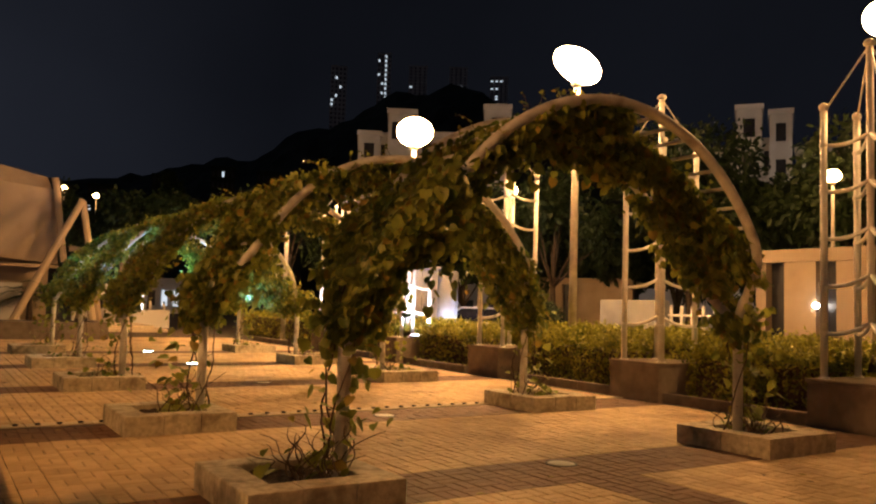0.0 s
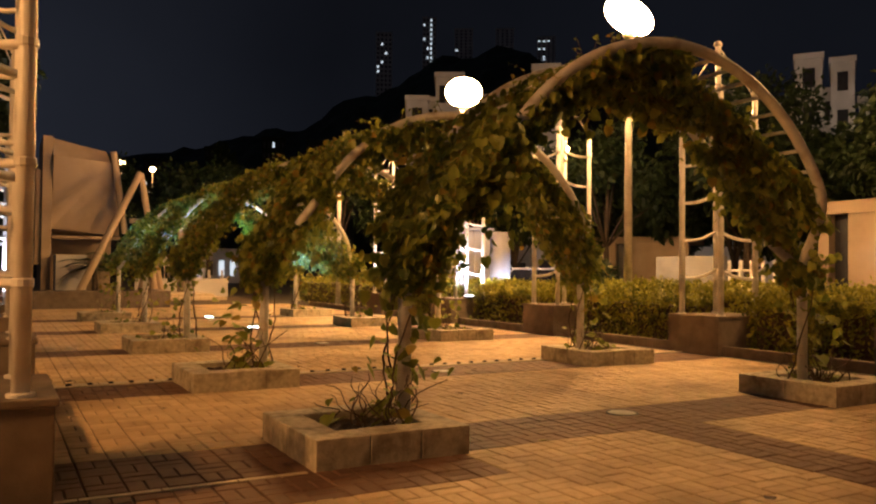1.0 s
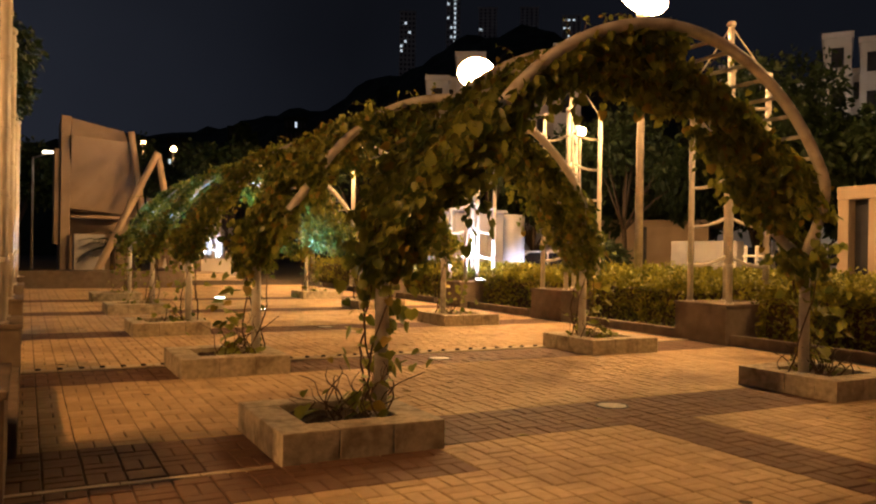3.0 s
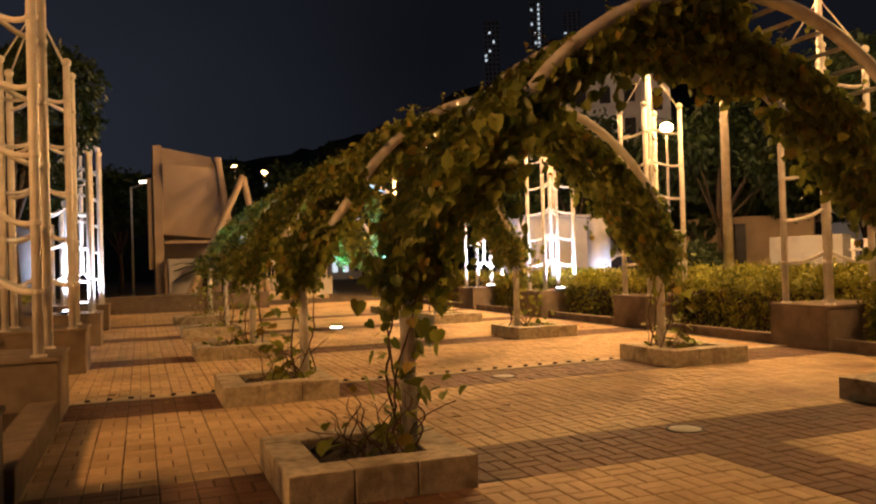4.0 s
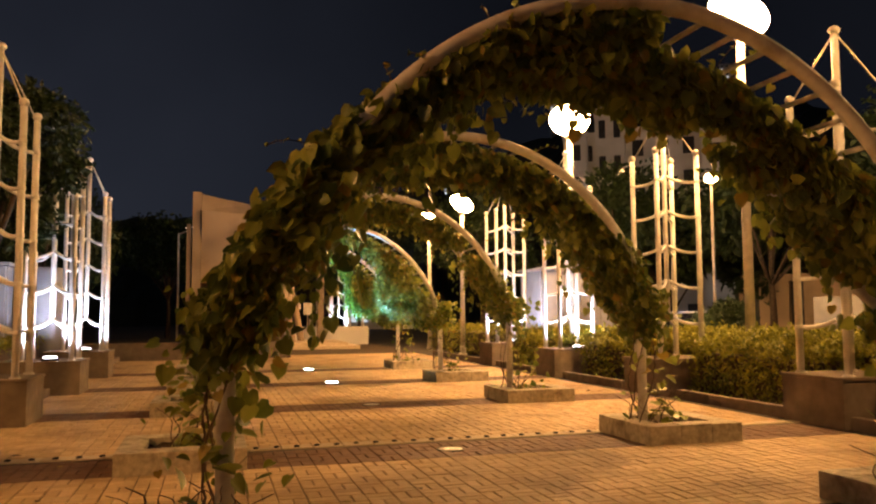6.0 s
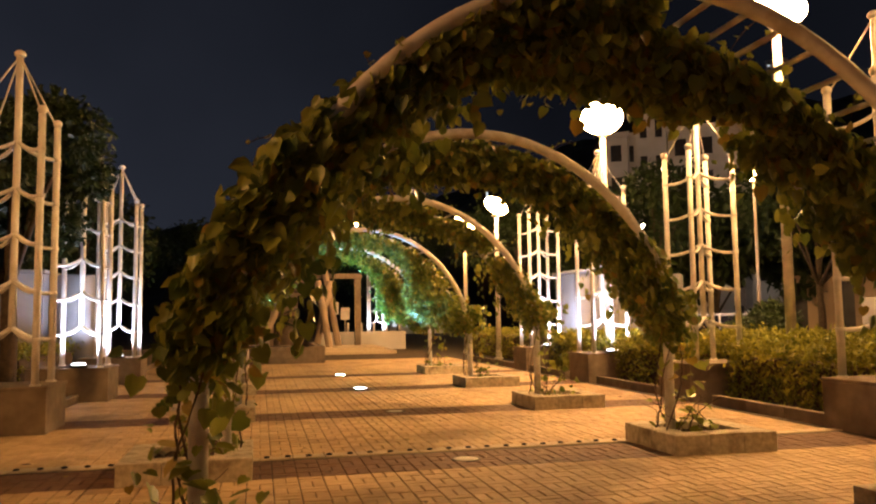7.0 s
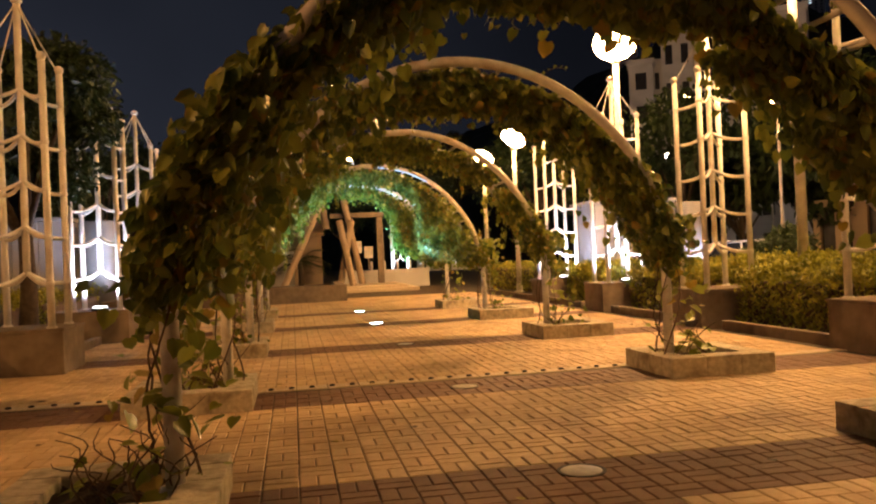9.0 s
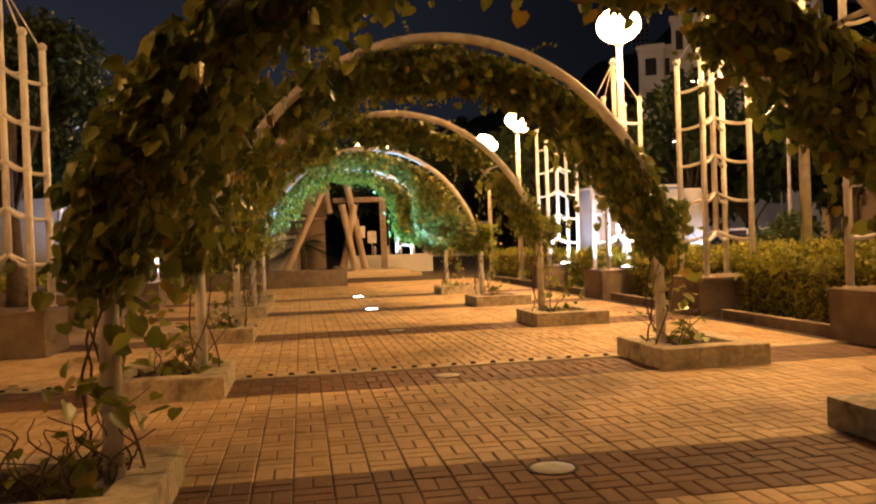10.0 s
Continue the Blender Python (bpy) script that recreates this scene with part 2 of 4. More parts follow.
def brick_geo(g, x0, x1, y0, y1, z=0.0):
    j, r = JOINT / 2, RIM
    vs = [(x0 + j, y0 + j, -0.03), (x1 - j, y0 + j, -0.03), (x1 - j, y1 - j, -0.03), (x0 + j, y1 - j, -0.03)]
    vs += [(x0 + j, y0 + j, z - r), (x1 - j, y0 + j, z - r), (x1 - j, y1 - j, z - r), (x0 + j, y1 - j, z - r)]
    k = j + r
    vs += [(x0 + k, y0 + k, z), (x1 - k, y0 + k, z), (x1 - k, y1 - k, z), (x0 + k, y1 - k, z)]
    fs = [(0, 1, 5, 4), (1, 2, 6, 5), (2, 3, 7, 6), (3, 0, 4, 7), (4, 5, 9, 8), (5, 6, 10, 9), (6, 7, 11, 10), (7, 4, 8, 11), (8, 9, 10, 11)]
    return g.add(vs, fs)


rb = random.Random(5)
tan_far, red_far = Geo(), Geo()
near_bricks = []
for iy in range(-24, 132):
    for ix in range(-18, 45):
        x, y = 0.15 + ix * MOD, iy * MOD
        if x + MOD > 11.38 or solid(x + MOD / 2, y + MOD / 2) or 10.62 < y + MOD / 2 < 10.86:
            continue
        if (ix + iy) % 2:
            two = [(x, x + MOD / 2, y, y + MOD), (x + MOD / 2, x + MOD, y, y + MOD)]
        else:
            two = [(x, x + MOD, y, y + MOD / 2), (x, x + MOD, y + MOD / 2, y + MOD)]
        for k, (a, b, c, d) in enumerate(two):
            z = rb.uniform(-0.004, 0.002)
            jx, jy = rb.uniform(-0.002, 0.002), rb.uniform(-0.002, 0.002)
            a, b, c, d = a + jx, b + jx, c + jy, d + jy
            red = is_red(x + MOD / 2, y + MOD / 2)
            if 3.9 < x < 6.9 and 4.4 < y < 7.4 and len(near_bricks) < 288:
                near_bricks.append(((a + b) / 2, (c + d) / 2, z, (ix + iy) % 2, red))
            else:
                brick_geo(red_far if red else tan_far, a, b, c, d, z)
tagged(part("paving_bricks", tan_far, M_TAN, pavement), "worn tan brick pavers in basketweave bond", kind="stuff")
tagged(part("band_bricks", red_far, M_RED, pavement), "dark red brick pavers laid in bands", kind="stuff")
strip = Geo()
for k in range(32):
    brick_geo(strip, -0.6 + k * 0.375, -0.6 + (k + 1) * 0.375, 10.625, 10.875, 0.001)
tagged(part("drain_strip", strip, M_STRIP, pavement), "pale stone strip with drain holes")

edging = Geo()
for k in range(6):
    edging.box(-0.9 + k * 0.5, -0.41 + k * 0.5, 5.40, 5.455, -0.02, 0.005, 0.002)
tagged(part("edging_strip", edging, M_STRIP, pavement), "thin pale edging strip across the red band")

# ---- kerbs and beds ----
for side, x0, x1 in (("east", 11.4, 11.55), ("west", -0.20, -0.05)):
    kerb = thing("kerb_" + side, pose(0, 0, 0), "low grey concrete kerb along the planting bed", "kerb", kind="structure")
    g = Geo().box(x0, x1, 0, 0.995, -0.2, 0.16, 0.012)
    me = g.mesh("kerb_stone", M_PLINTH)
    for k in range(-2 if side == "east" else 16, 31):
        y = float(k)
        if any(ya - 0.45 < y + 0.5 < ya + 1.05 for ya in ARCH_Y):
            continue
        part("kerb_stone", me, None, kerb, at=pose(0, y, 0))


west = thing("kerb_bed", pose(0, 0, 0), "mossy grey concrete kerb closing the bed between two plinths", "kerb", kind="structure")
for k in range(3):
    part("kerb_stone", Geo().box(0.22, 0.50, 6.38 + k * 0.99, 7.365 + k * 0.99, -0.1, 0.25, 0.014), M_PLINTH, west)
part("soil", Geo().box(-2.6, 0.218, 6.38, 9.35, -0.1, 0.16), M_SOIL, west, "dark bare soil")


# ---- planters ----
def make_planter():
    p = thing("planter", pose(0, 0, 0), "low square planter of stained concrete blocks filled with dark soil", "planter", "planters under the arches")
    s, w, h = 0.65, 0.27, 0.225
    for i in range(3):
        x0 = -s + i * 2 * s / 3
        for y0, y1 in ((-s, -s + w), (s - w, s)):
            part("kerb_stone", Geo().box(x0 + 0.0015, x0 + 2 * s / 3 - 0.0015, y0, y1, -0.05, h + (0.004 if i == 1 else 0), 0.012), M_KERB, p)
    for i in range(2):
        y0 = -s + w + i * (s - w)
        for x0, x1 in ((-s, -s + w), (s - w, s)):
            part("kerb_stone", Geo().box(x0, x1, y0 + 0.003, y0 + s - w - 0.003, -0.05, h - 0.003, 0.012), M_KERB, p)
    g, n, a = Geo(), 10, s - w + 0.01
    rr = random.Random(8)
    vs = [(-a + 2 * a * i / n, -a + 2 * a * j / n, 0.15 + rr.uniform(-0.02, 0.03)) for j in range(n + 1) for i in range(n + 1)]
    fs = [(j * (n + 1) + i, j * (n + 1) + i + 1, (j + 1) * (n + 1) + i + 1, (j + 1) * (n + 1) + i) for j in range(n) for i in range(n)]
    part("soil", g.add(vs, fs), M_SOIL, p, "dark crumbly soil")
    return p


planter = make_planter()
for k, ya in enumerate(ARCH_Y):
    for s in (-1, 1):
        m = pose(CX + s * (HALF + 0.37), ya + 0.03, 0, 0, 0, 0 if s < 0 else 180)
        if k == 0 and s < 0:
            planter.matrix_basis = m
        else:
            copy_thing(planter, m)

# ---- arches ----
SPRING, RISE, RING = 0.88, 2.75, 2.50


def ring_point(phi, side):
    """A point of one of an arch's two rings; the rings meet on the posts and part towards the crown."""
    z = SPRING + RISE * math.sin(phi)
    t = min(1.0, max(0.0, (z - 1.45) / 1.0))
    x = (RING + (HALF - RING) * (1 - t)) * math.cos(phi)
    if z < 1.62:
        x += math.copysign((HALF - abs(x)) * (1.62 - z) / 0.17, x)
    return Vector((x, side * 0.60 * (t * t * (3 - 2 * t)) ** 0.7, z))


def make_arch():
    a = thing("garden_arch", pose(0, 0, 0), "pale painted steel tube arch with two rings joined by rungs", "arch", "arches of the vine tunnel")
    for s in (-1, 1):
        part("post", Geo().tube([(s * HALF, 0, 0.10), (s * HALF, 0, 0.9), (s * HALF, 0, 1.62)], [0.058, 0.058, 0.057], 16), M_STEEL, a, smooth=True)
        part("base_collar", Geo().lathe([(0.12, 0.14), (0.12, 0.19), (0.085, 0.20)], 16, (s * HALF, 0, 0)), M_STEEL, a)
    lo = math.asin((1.45 - SPRING) / RISE)
    for side in (-1, 1):
        pts = [ring_point(lo + (math.pi - 2 * lo) * i / 56, side) for i in range(57)]
        part("ring", Geo().tube(pts, 0.056, 12), M_STEEL, a, smooth=True)
    for i in range(23):
        phi = math.radians(26 + 128 * i / 22)
        p, q = ring_point(phi, -1), ring_point(phi, 1)
        part("rung", Geo().tube([p, q], 0.021, 8), M_STEEL, a, smooth=True)
    return a


arch = make_arch()
for k, ya in enumerate(ARCH_Y):
    if k == 0:
        arch.matrix_basis = pose(CX, ya, 0)
    else:
        copy_thing(arch, pose(CX, ya, 0))


# ---- vines ----
one = (np.zeros((1, 3)), np.array([(0.0, 1.0, 0.0)]), np.array([(0.0, 0.0, 1.0)]), np.ones(1))
LEAF_GREEN = leaf_mesh("leaf", *one, M_LEAF)
LEAF_YELLOW = leaf_mesh("leaf", *one, M_YLEAF)


def make_vine(k, s):
    rng = np.random.default_rng(100 + 10 * k + (s > 0))
    rr = random.Random(40 + 10 * k + (s > 0))
    ya = ARCH_Y[k]
    n = ((20000, 15000, 12500, 12000, 12000) if s < 0 else (14000, 12500, 10500, 13000, 13000))[k]
    u = rng.random(n) ** 0.95
    phi = np.radians(93 - 83 * u)
    z = SPRING + RISE * np.sin(phi)
    x = (RING + (HALF - RING) * np.clip((2.45 - z) / 1.0, 0, 1)) * np.cos(phi)
    crown = np.sin(phi) ** ((2.2 if k == 0 else 3.4) if s < 0 else 2.2)
    depth = rng.random(n)
    sag = 0.10 if k == 0 and s > 0 else 0.0
    out, thick = (-0.27, 0.40) if s < 0 else (-0.17, 0.29)
    d = crown * ((sag if s > 0 else -0.03) + 0.20 * depth) + (1 - crown) * (out + thick * rng.random(n))
    d += 0.26 * rng.random(n) * (rng.random(n) < 0.08)
    if k == 0 and s > 0:
        d += 0.10 * np.exp(-((np.degrees(phi) - 58) / 16) ** 2)
    if k > 2 and s > 0:
        d += 1.05 * rng.random(n) * np.exp(-((np.degrees(phi) - 34) / 24) ** 2)
    low = np.clip(((44 if k == 0 or s > 0 else 68 if k == 1 else 84) - np.degrees(phi)) / 10, 0, 1)
    y = (rng.random(n) * 2 - 1) * ((0.20 if sag else 0.24) + (0.16 if sag else 0.24 if s > 0 else 0.38) * np.minimum(1, np.maximum(0, (z - 1.2) / 1.2)) + 0.18 * low * (z > 1.7))
    y += rng.normal(0, 0.04, n)
    d += 0.04 * (1 - low) - (0.10 * low * rng.random(n) if k and s < 0 else 0)
    px, pz = x - np.cos(phi) * d, z - np.sin(phi) * d
    pz -= 0.16 * rng.random(n) ** 4
    keep = np.array([noise.noise(Vector((a * 1.7 + 9 * k, b * 2.2 + 5 * s, c * 2.0))) > -0.16 - 0.1 * (c < 2.2) for a, b, c in zip(px, y, pz)])
    # thinning towards the foot
    keep &= rng.random(n) < np.clip((pz - (0.55 if k > 2 and s > 0 else 0.85)) / 0.8, 0.0, 1.0)
    if k > 2:
        keep &= (phi < radians(72)) | (rng.random(n) < 0.45)
    if k == 0 and s < 0:
        keep &= (pz > 1.75) | (rng.random(n) < 0.45)
    if k == 0 and s > 0:
        keep &= (pz > 2.2) | (rng.random(n) < 0.5)
    P = np.stack([s * px, y, pz], 1)[keep]
    A = np.stack([s * np.cos(phi) * 0.5, y * 0.7, -0.75 - 0.2 * np.sin(phi)], 1)[keep] + rng.normal(0, 0.45, (keep.sum(), 3))
    N = np.stack([s * np.cos(phi), y * 1.2, np.sin(phi) * 0.5], 1)[keep] + rng.normal(0, 0.55, (keep.sum(), 3))
    S = (0.046 + 0.078 * rng.random(keep.sum()) ** 1.6) * (1.0 if k < 2 else 0.88)
    # hanging strands under the crown and leaves round the foot
    ex, ea, es = [], [], []
    for i in range(22 if k < 2 else 14):
        a = math.radians(rr.uniform(25, 95))
        x0, z0, y0 = (RING - 0.2) * math.cos(a), SPRING + (RISE - 0.25) * math.sin(a), rr.uniform(-0.6, 0.6)
        for j in range(rr.randint(2, 9) if a < 1.1 else rr.randint(1, 4)):
            ex.append((s * (x0 + rr.uniform(-0.04, 0.04)), y0 + rr.uniform(-0.04, 0.04), z0 - 0.075 * j))
            ea.append((rr.uniform(-0.6, 0.6), rr.uniform(-0.6, 0.6), -1))
            es.append(rr.uniform(0.06, 0.11))
    for i in range((120 if s > 0 else 210) if k == 0 else 190):
        h = (0.85 if k == 0 else 1.05) + 0.85 * math.sqrt(rr.random())
        ex.append((s * (HALF + rr.gauss(-0.02 if k == 0 and s < 0 else 0.13, 0.14)), rr.gauss(0.0, 0.14), h))
        ea.append((rr.uniform(-0.7, 0.7), rr.uniform(-0.7, 0.7), rr.uniform(-1.0, -0.2)))
        es.append(rr.uniform(0.07, 0.13))
    foot = []
    for i in range(58 if k < 2 else 40):
        h = 0.22 + 0.85 * rr.random() ** 1.5
        q = (s * (HALF + rr.gauss(0.08 if k == 0 and s < 0 else 0.24, 0.20)), rr.gauss(0.05, 0.18), h)
        if k < 2:
            foot.append((q, rr.uniform(0.06, 0.165)))
        else:
            ex.append(q)
            ea.append((rr.uniform(-1, 1), rr.uniform(-1, 1), rr.uniform(-1.0, 0.2)))
            es.append(rr.uniform(0.06, 0.13))
    # young shoots standing off the crown
    shoots = []
    for i in range(9 if k < 3 else 5):
        a = math.radians(rr.uniform(38, 100))
        p = Vector((s * RING * math.cos(a), rr.uniform(-0.55, 0.55), SPRING + RISE * math.sin(a)))
        grow = Vector((s * math.cos(a) + rr.uniform(-0.5, 0.5), rr.uniform(-0.5, 0.5), 0.9))
        pts = [p + grow * (0.10 * j) - Vector((0, 0, 0.011 * j * j)) for j in range(rr.randint(4, 7))]
        shoots.append(pts)
        for q in pts[1:]:
            ex.append(tuple(q))
            ea.append((rr.uniform(-1, 1), rr.uniform(-1, 1), rr.uniform(-0.4, 0.8)))
            es.append(rr.uniform(0.03, 0.06))
    P, A, S = np.concatenate([P, np.array(ex)]), np.concatenate([A, np.array(ea)]), np.concatenate([S, np.array(es)])
    N = np.concatenate([N, rng.normal(0, 1, (len(ex), 3))])
    v = thing("climbing_vine", pose(CX, ya, 0), "climbing vine with heart-shaped green leaves trained over the arch", "vine", "vines on the arches")
    # yellow share covers yellowed leaves and mimics others glowing with lamplight from behind
    leaves = part("foliage", leaf_mesh("foliage", P, A, N, S, M_LEAF, HEART, M_YLEAF, 0.09, rng), None, v)
    tagged(leaves, kind="stuff")
    for pts in shoots:
        part("shoot", Geo().tube(pts, 0.004, 5), M_STEM, v, smooth=True)
    for i, (q, size) in enumerate(foot):
        turn = pose(*q, rr.uniform(-70, 10), rr.uniform(-35, 35), rr.uniform(0, 360)) @ Matrix.Scale(size, 4)
        part("leaf", LEAF_YELLOW if i % 14 == 0 else LEAF_GREEN, None, v, at=turn)
    for i in range(3):
        a0, h = rr.uniform(0, 6.28), rr.uniform(1.4, 2.0)
        pts = []
        for j in range(26):
            f = j / 25
            rad = 0.09 + 0.16 * (1 - f) * abs(math.sin(3 * f + a0)) + rr.uniform(0, 0.03)
            pts.append((s * HALF + rad * math.cos(a0 + 3 * f), rad * math.sin(a0 + 3 * f), 0.14 + h * f))
        part("stem", Geo().tube(pts, [0.010 - 0.005 * j / 25 for j in range(26)], 6), M_STEM, v, smooth=True)
    for i in range(26 if k == 0 else 14 if k == 1 else 7):
        x0, y0 = s * (HALF + rr.uniform(-0.05, 0.5)), rr.uniform(-0.25, 0.28)
        dx, dy, cu = rr.uniform(-0.32, 0.32), rr.uniform(-0.32, 0.32), rr.uniform(0.02, 0.08)
        h = rr.uniform(0.25, 0.75)
        pts = [(x0 + dx * f * f + cu * math.sin(8 * f + i), y0 + dy * f * f + cu * math.cos(7 * f + i), 0.14 + h * (f - 0.25 * f * f)) for f in [j / 9 for j in range(10)]]
        part("stem", Geo().tube(pts, [0.008 - 0.005 * j / 9 for j in range(10)], 5), M_STEM, v, smooth=True)
    return v


for k in range(5):
    for s in (-1, 1):
        make_vine(k, s)


# ---- plinths and trellis towers ----
def make_plinth():
    p = thing("plinth", pose(0, 0, 0), "square concrete plinth of rough brown-grey render", "plinth", "plinths of the trellis towers")
    part("block", Geo().box(-0.78, 0.78, -0.60, 0.60, -0.1, 0.64, 0.012), M_PLINTH, p)
    part("coping", Geo().box(-0.80, 0.80, -0.62, 0.62, 0.640, 0.69, 0.012), M_PLINTH, p)
    return p


def make_tower():
    t = thing("trellis_tower", pose(0, 0, 0), "white painted steel trellis tower with four legs and a pointed mast", "trellis", "trellis towers along the plaza")
    w, z0, cap, top = 0.46, 0.69, 4.74, 5.76
    legs = [(-w, -w), (w, -w), (w, w), (-w, w)]
    for x, y in legs:
        leg = part("leg", Geo().tube([(x, y, z0), (x, y, 2.5), (x, y, cap)], 0.053, 12), M_WHITE, t, smooth=True)
        part("foot_plate", Geo().lathe([(0.08, z0), (0.08, z0 + 0.02), (0.05, z0 + 0.025)], 14, (x, y, 0)), M_WHITE, leg)
        part("ball_cap", Geo().lathe([(0.045, -0.09), (0.05, -0.075), (0.03, -0.06), (0.062, -0.03), (0.075, 0.01), (0.062, 0.05), (0.03, 0.075), (0.005, 0.082)], 14, (x, y, cap + 0.06)), M_WHITE, leg, smooth=True)
        part("stay", Geo().tube([(x * 0.97, y * 0.97, cap + 0.02), (x * 0.06, y * 0.06, top - 0.06)], 0.013, 8), M_WHITE, t, smooth=True)
    part("mast", Geo().tube([(0, 0, 1.50), (0, 0, 3), (0, 0, top)], 0.054, 12), M_WHITE, t, smooth=True)
    part("finial", Geo().lathe([(0.05, 0), (0.085, 0.03), (0.09, 0.06), (0.06, 0.10), (0.02, 0.12)], 14, (0, 0, top - 0.02)), M_WHITE, t, smooth=True)
    for i in range(5):
        zl = 1.36 + 0.715 * i
        for x, y in legs:
            pts = []
            for j in range(9):
                f = j / 8
                pts.append((x * (1 - f), y * (1 - f), zl + 0.19 * f * f - 0.02 * math.sin(math.pi * f)))
            part("arm", Geo().tube(pts, 0.032, 8), M_WHITE, t, smooth=True)
            part("leg_band", Geo().lathe([(0.056, -0.03), (0.063, -0.02), (0.063, 0.02), (0.056, 0.03)], 12, (x, y, zl)), M_WHITE, t)
    return t


def make_flood():
    f = thing("flood_light", pose(0, 0, 0), "small round floodlight shining white light up the trellis", "floodlight", "floodlights on the plinths")
    part("housing", Geo().lathe([(0.17, 0), (0.17, 0.05), (0.15, 0.06)], 16), M_IRON, f)
    part("lens", Geo().lathe([(0.145, 0.061), (0.12, 0.085), (0.05, 0.095)], 16), M_FLOOD, f, smooth=True)
    return f


def flood_beam(x, y, z, rx):
    sp = bpy.data.lights.new("flood_beam", "SPOT")
    sp.energy, sp.color, sp.shadow_soft_size = FLOOD, (0.74, 0.78, 1.0), 0.10
    sp.spot_size, sp.spot_blend = radians(150), 0.35
    new("flood_beam", sp).matrix_basis = pose(x, y, z, rx, 0, 0)


plinth, tower, flood = make_plinth(), make_tower(), make_flood()
first = {"p": True, "t": True, "f": True}


def place(key, ob, m):
    if first[key]:
        ob.matrix_basis, first[key] = m, False
        return ob
    return copy_thing(ob, m)


spots = []
for k, ya in enumerate(ARCH_Y):
    spots.append((-0.28 if k else -0.34, -0.15 if k else -0.2, (5.74, 10.0, 14.3, 19.1, 23.65)[k], k))
    spots.append((CX + 6.28, CX + 6.19, ya + 0.32, k))
spots.append((10.3, 10.3, 48.0, 4))
for xp, x, y, k in spots:
    place("p", plinth, pose(xp, y, 0))
    place("t", tower, pose(x, y, 0))
    if k >= 3:
        place("f", flood, pose(x + 0.05, y - 0.41, 0.69))
        flood_beam(x + 0.05, y - 0.41, 0.82, 165)

# ---- lights set in the paving ----
for k, y in enumerate((6.24, 10.0, 14.85, 19.70, 24.40)):
    lit = k >= 3
    d = thing("recessed_light", pose(CX + 0.02, y, 0), "round light set flush in the paving, " + ("glowing white" if lit else "unlit with a pale lens"), "light", "lights in the paving")
    part("rim", Geo().lathe([(0.17, -0.01), (0.17, 0.004), (0.15, 0.006), (0.147, 0.003)], 24), M_IRON, d)
    part("lens", Geo().lathe([(0.146, 0.0), (0.142, 0.004), (0.05, 0.005)], 24), (M_CYAN if k == 3 else M_GREEN) if lit else M_DULL, d, smooth=True)
for name, y, color in (("green_uplight", 24.40, (0.16, 0.74, 0.86)), ("cyan_uplight", 19.70, (0.22, 0.56, 1.0))):
    sp = bpy.data.lights.new(name, "SPOT")
    sp.energy, sp.color, sp.shadow_soft_size = UPLIGHT, color, 0.12
    sp.spot_size, sp.spot_blend = radians(118), 0.5
    ob = new(name, sp)
    ob.matrix_basis = pose(CX + 0.02, y, 0.05, 180, 0, 0)
stud = thing("drain_stud", pose(0, 0, 0), "small black drain stud in the pale stone strip", "stud", "studs along the drain strip")
part("cap", Geo().lathe([(0.035, 0.0), (0.034, 0.014), (0.02, 0.022)], 8), M_IRON, stud)
for i in range(34):
    m = pose(0.2 + 0.243 * i, 10.75 + 0.01 * math.sin(i * 3.1), 0, 0, 0, i * 40)
    if i == 0:
        stud.matrix_basis = m
    else:
        copy_thing(stud, m)


# ---- lamps ----
def make_lamp(height, r=0.10, globe=0.56, lens=None, tilt=0):
    t = thing("street_lamp", pose(0, 0, 0), "tall pale lamp post with a glowing round sodium globe", "street lamp", "lamps of the plaza")
    part("pole", Geo().tube([(0, 0, -0.05), (0, 0, height * 0.5), (0, 0, height - globe * 0.8)], [r, r * 0.9, r * 0.75], 14), M_POLE, t, smooth=True)
    part("base_flange", Geo().lathe([(r * 1.9, 0), (r * 1.9, 0.03), (r * 1.2, 0.06), (r * 1.2, 0.3), (r * 1.02, 0.32)], 14), M_POLE, t)
    part("collar", Geo().lathe([(r * 0.8, -0.12), (r * 1.3, -0.06), (r * 1.5, 0.0), (r * 1.0, 0.04)], 14, (0, 0, height - globe * 0.78)), M_POLE, t)
    # default and tilted globes are swollen: the lamp's glare is built into their shape
    bm = bmesh.new()
    bmesh.ops.create_icosphere(bm, subdivisions=3, radius=globe)
    for f in bm.faces:
        f.smooth = True
    for p in bm.verts:
        p.co.z *= 0.8 if not tilt else 0.66
        p.co.x *= 1.0 if not tilt else 1.12
        p.co = Matrix.Rotation(radians(tilt), 3, "Y") @ p.co
        p.co.z += height
    me = bpy.data.meshes.new("globe")
    bm.to_mesh(me)
    bm.free()
    me.materials.append(lens or M_GLOBE)
    part("globe", me, None, t, "white-hot glowing globe")
    return t


lamp = make_lamp(6.95)
lamp.matrix_basis = pose(12.54, 20.67, 0)
for x, y in ((12.6, 30.8), (12.8, 36.5)):
    make_lamp(6.0, 0.10, 0.44, tilt=32).matrix_basis = pose(x, y, 0, 0, 0, -15)
make_lamp(6.95, lens=M_ORANGE).matrix_basis = pose(-8.8, 3.4, 0)
make_lamp(7.55, tilt=32).matrix_basis = pose(13.12, 14.05, 0, 0, 0, -40)
make_lamp(6.6, 0.10, 0.40, M_SOFT).matrix_basis = pose(13.25, 6.7, 0)
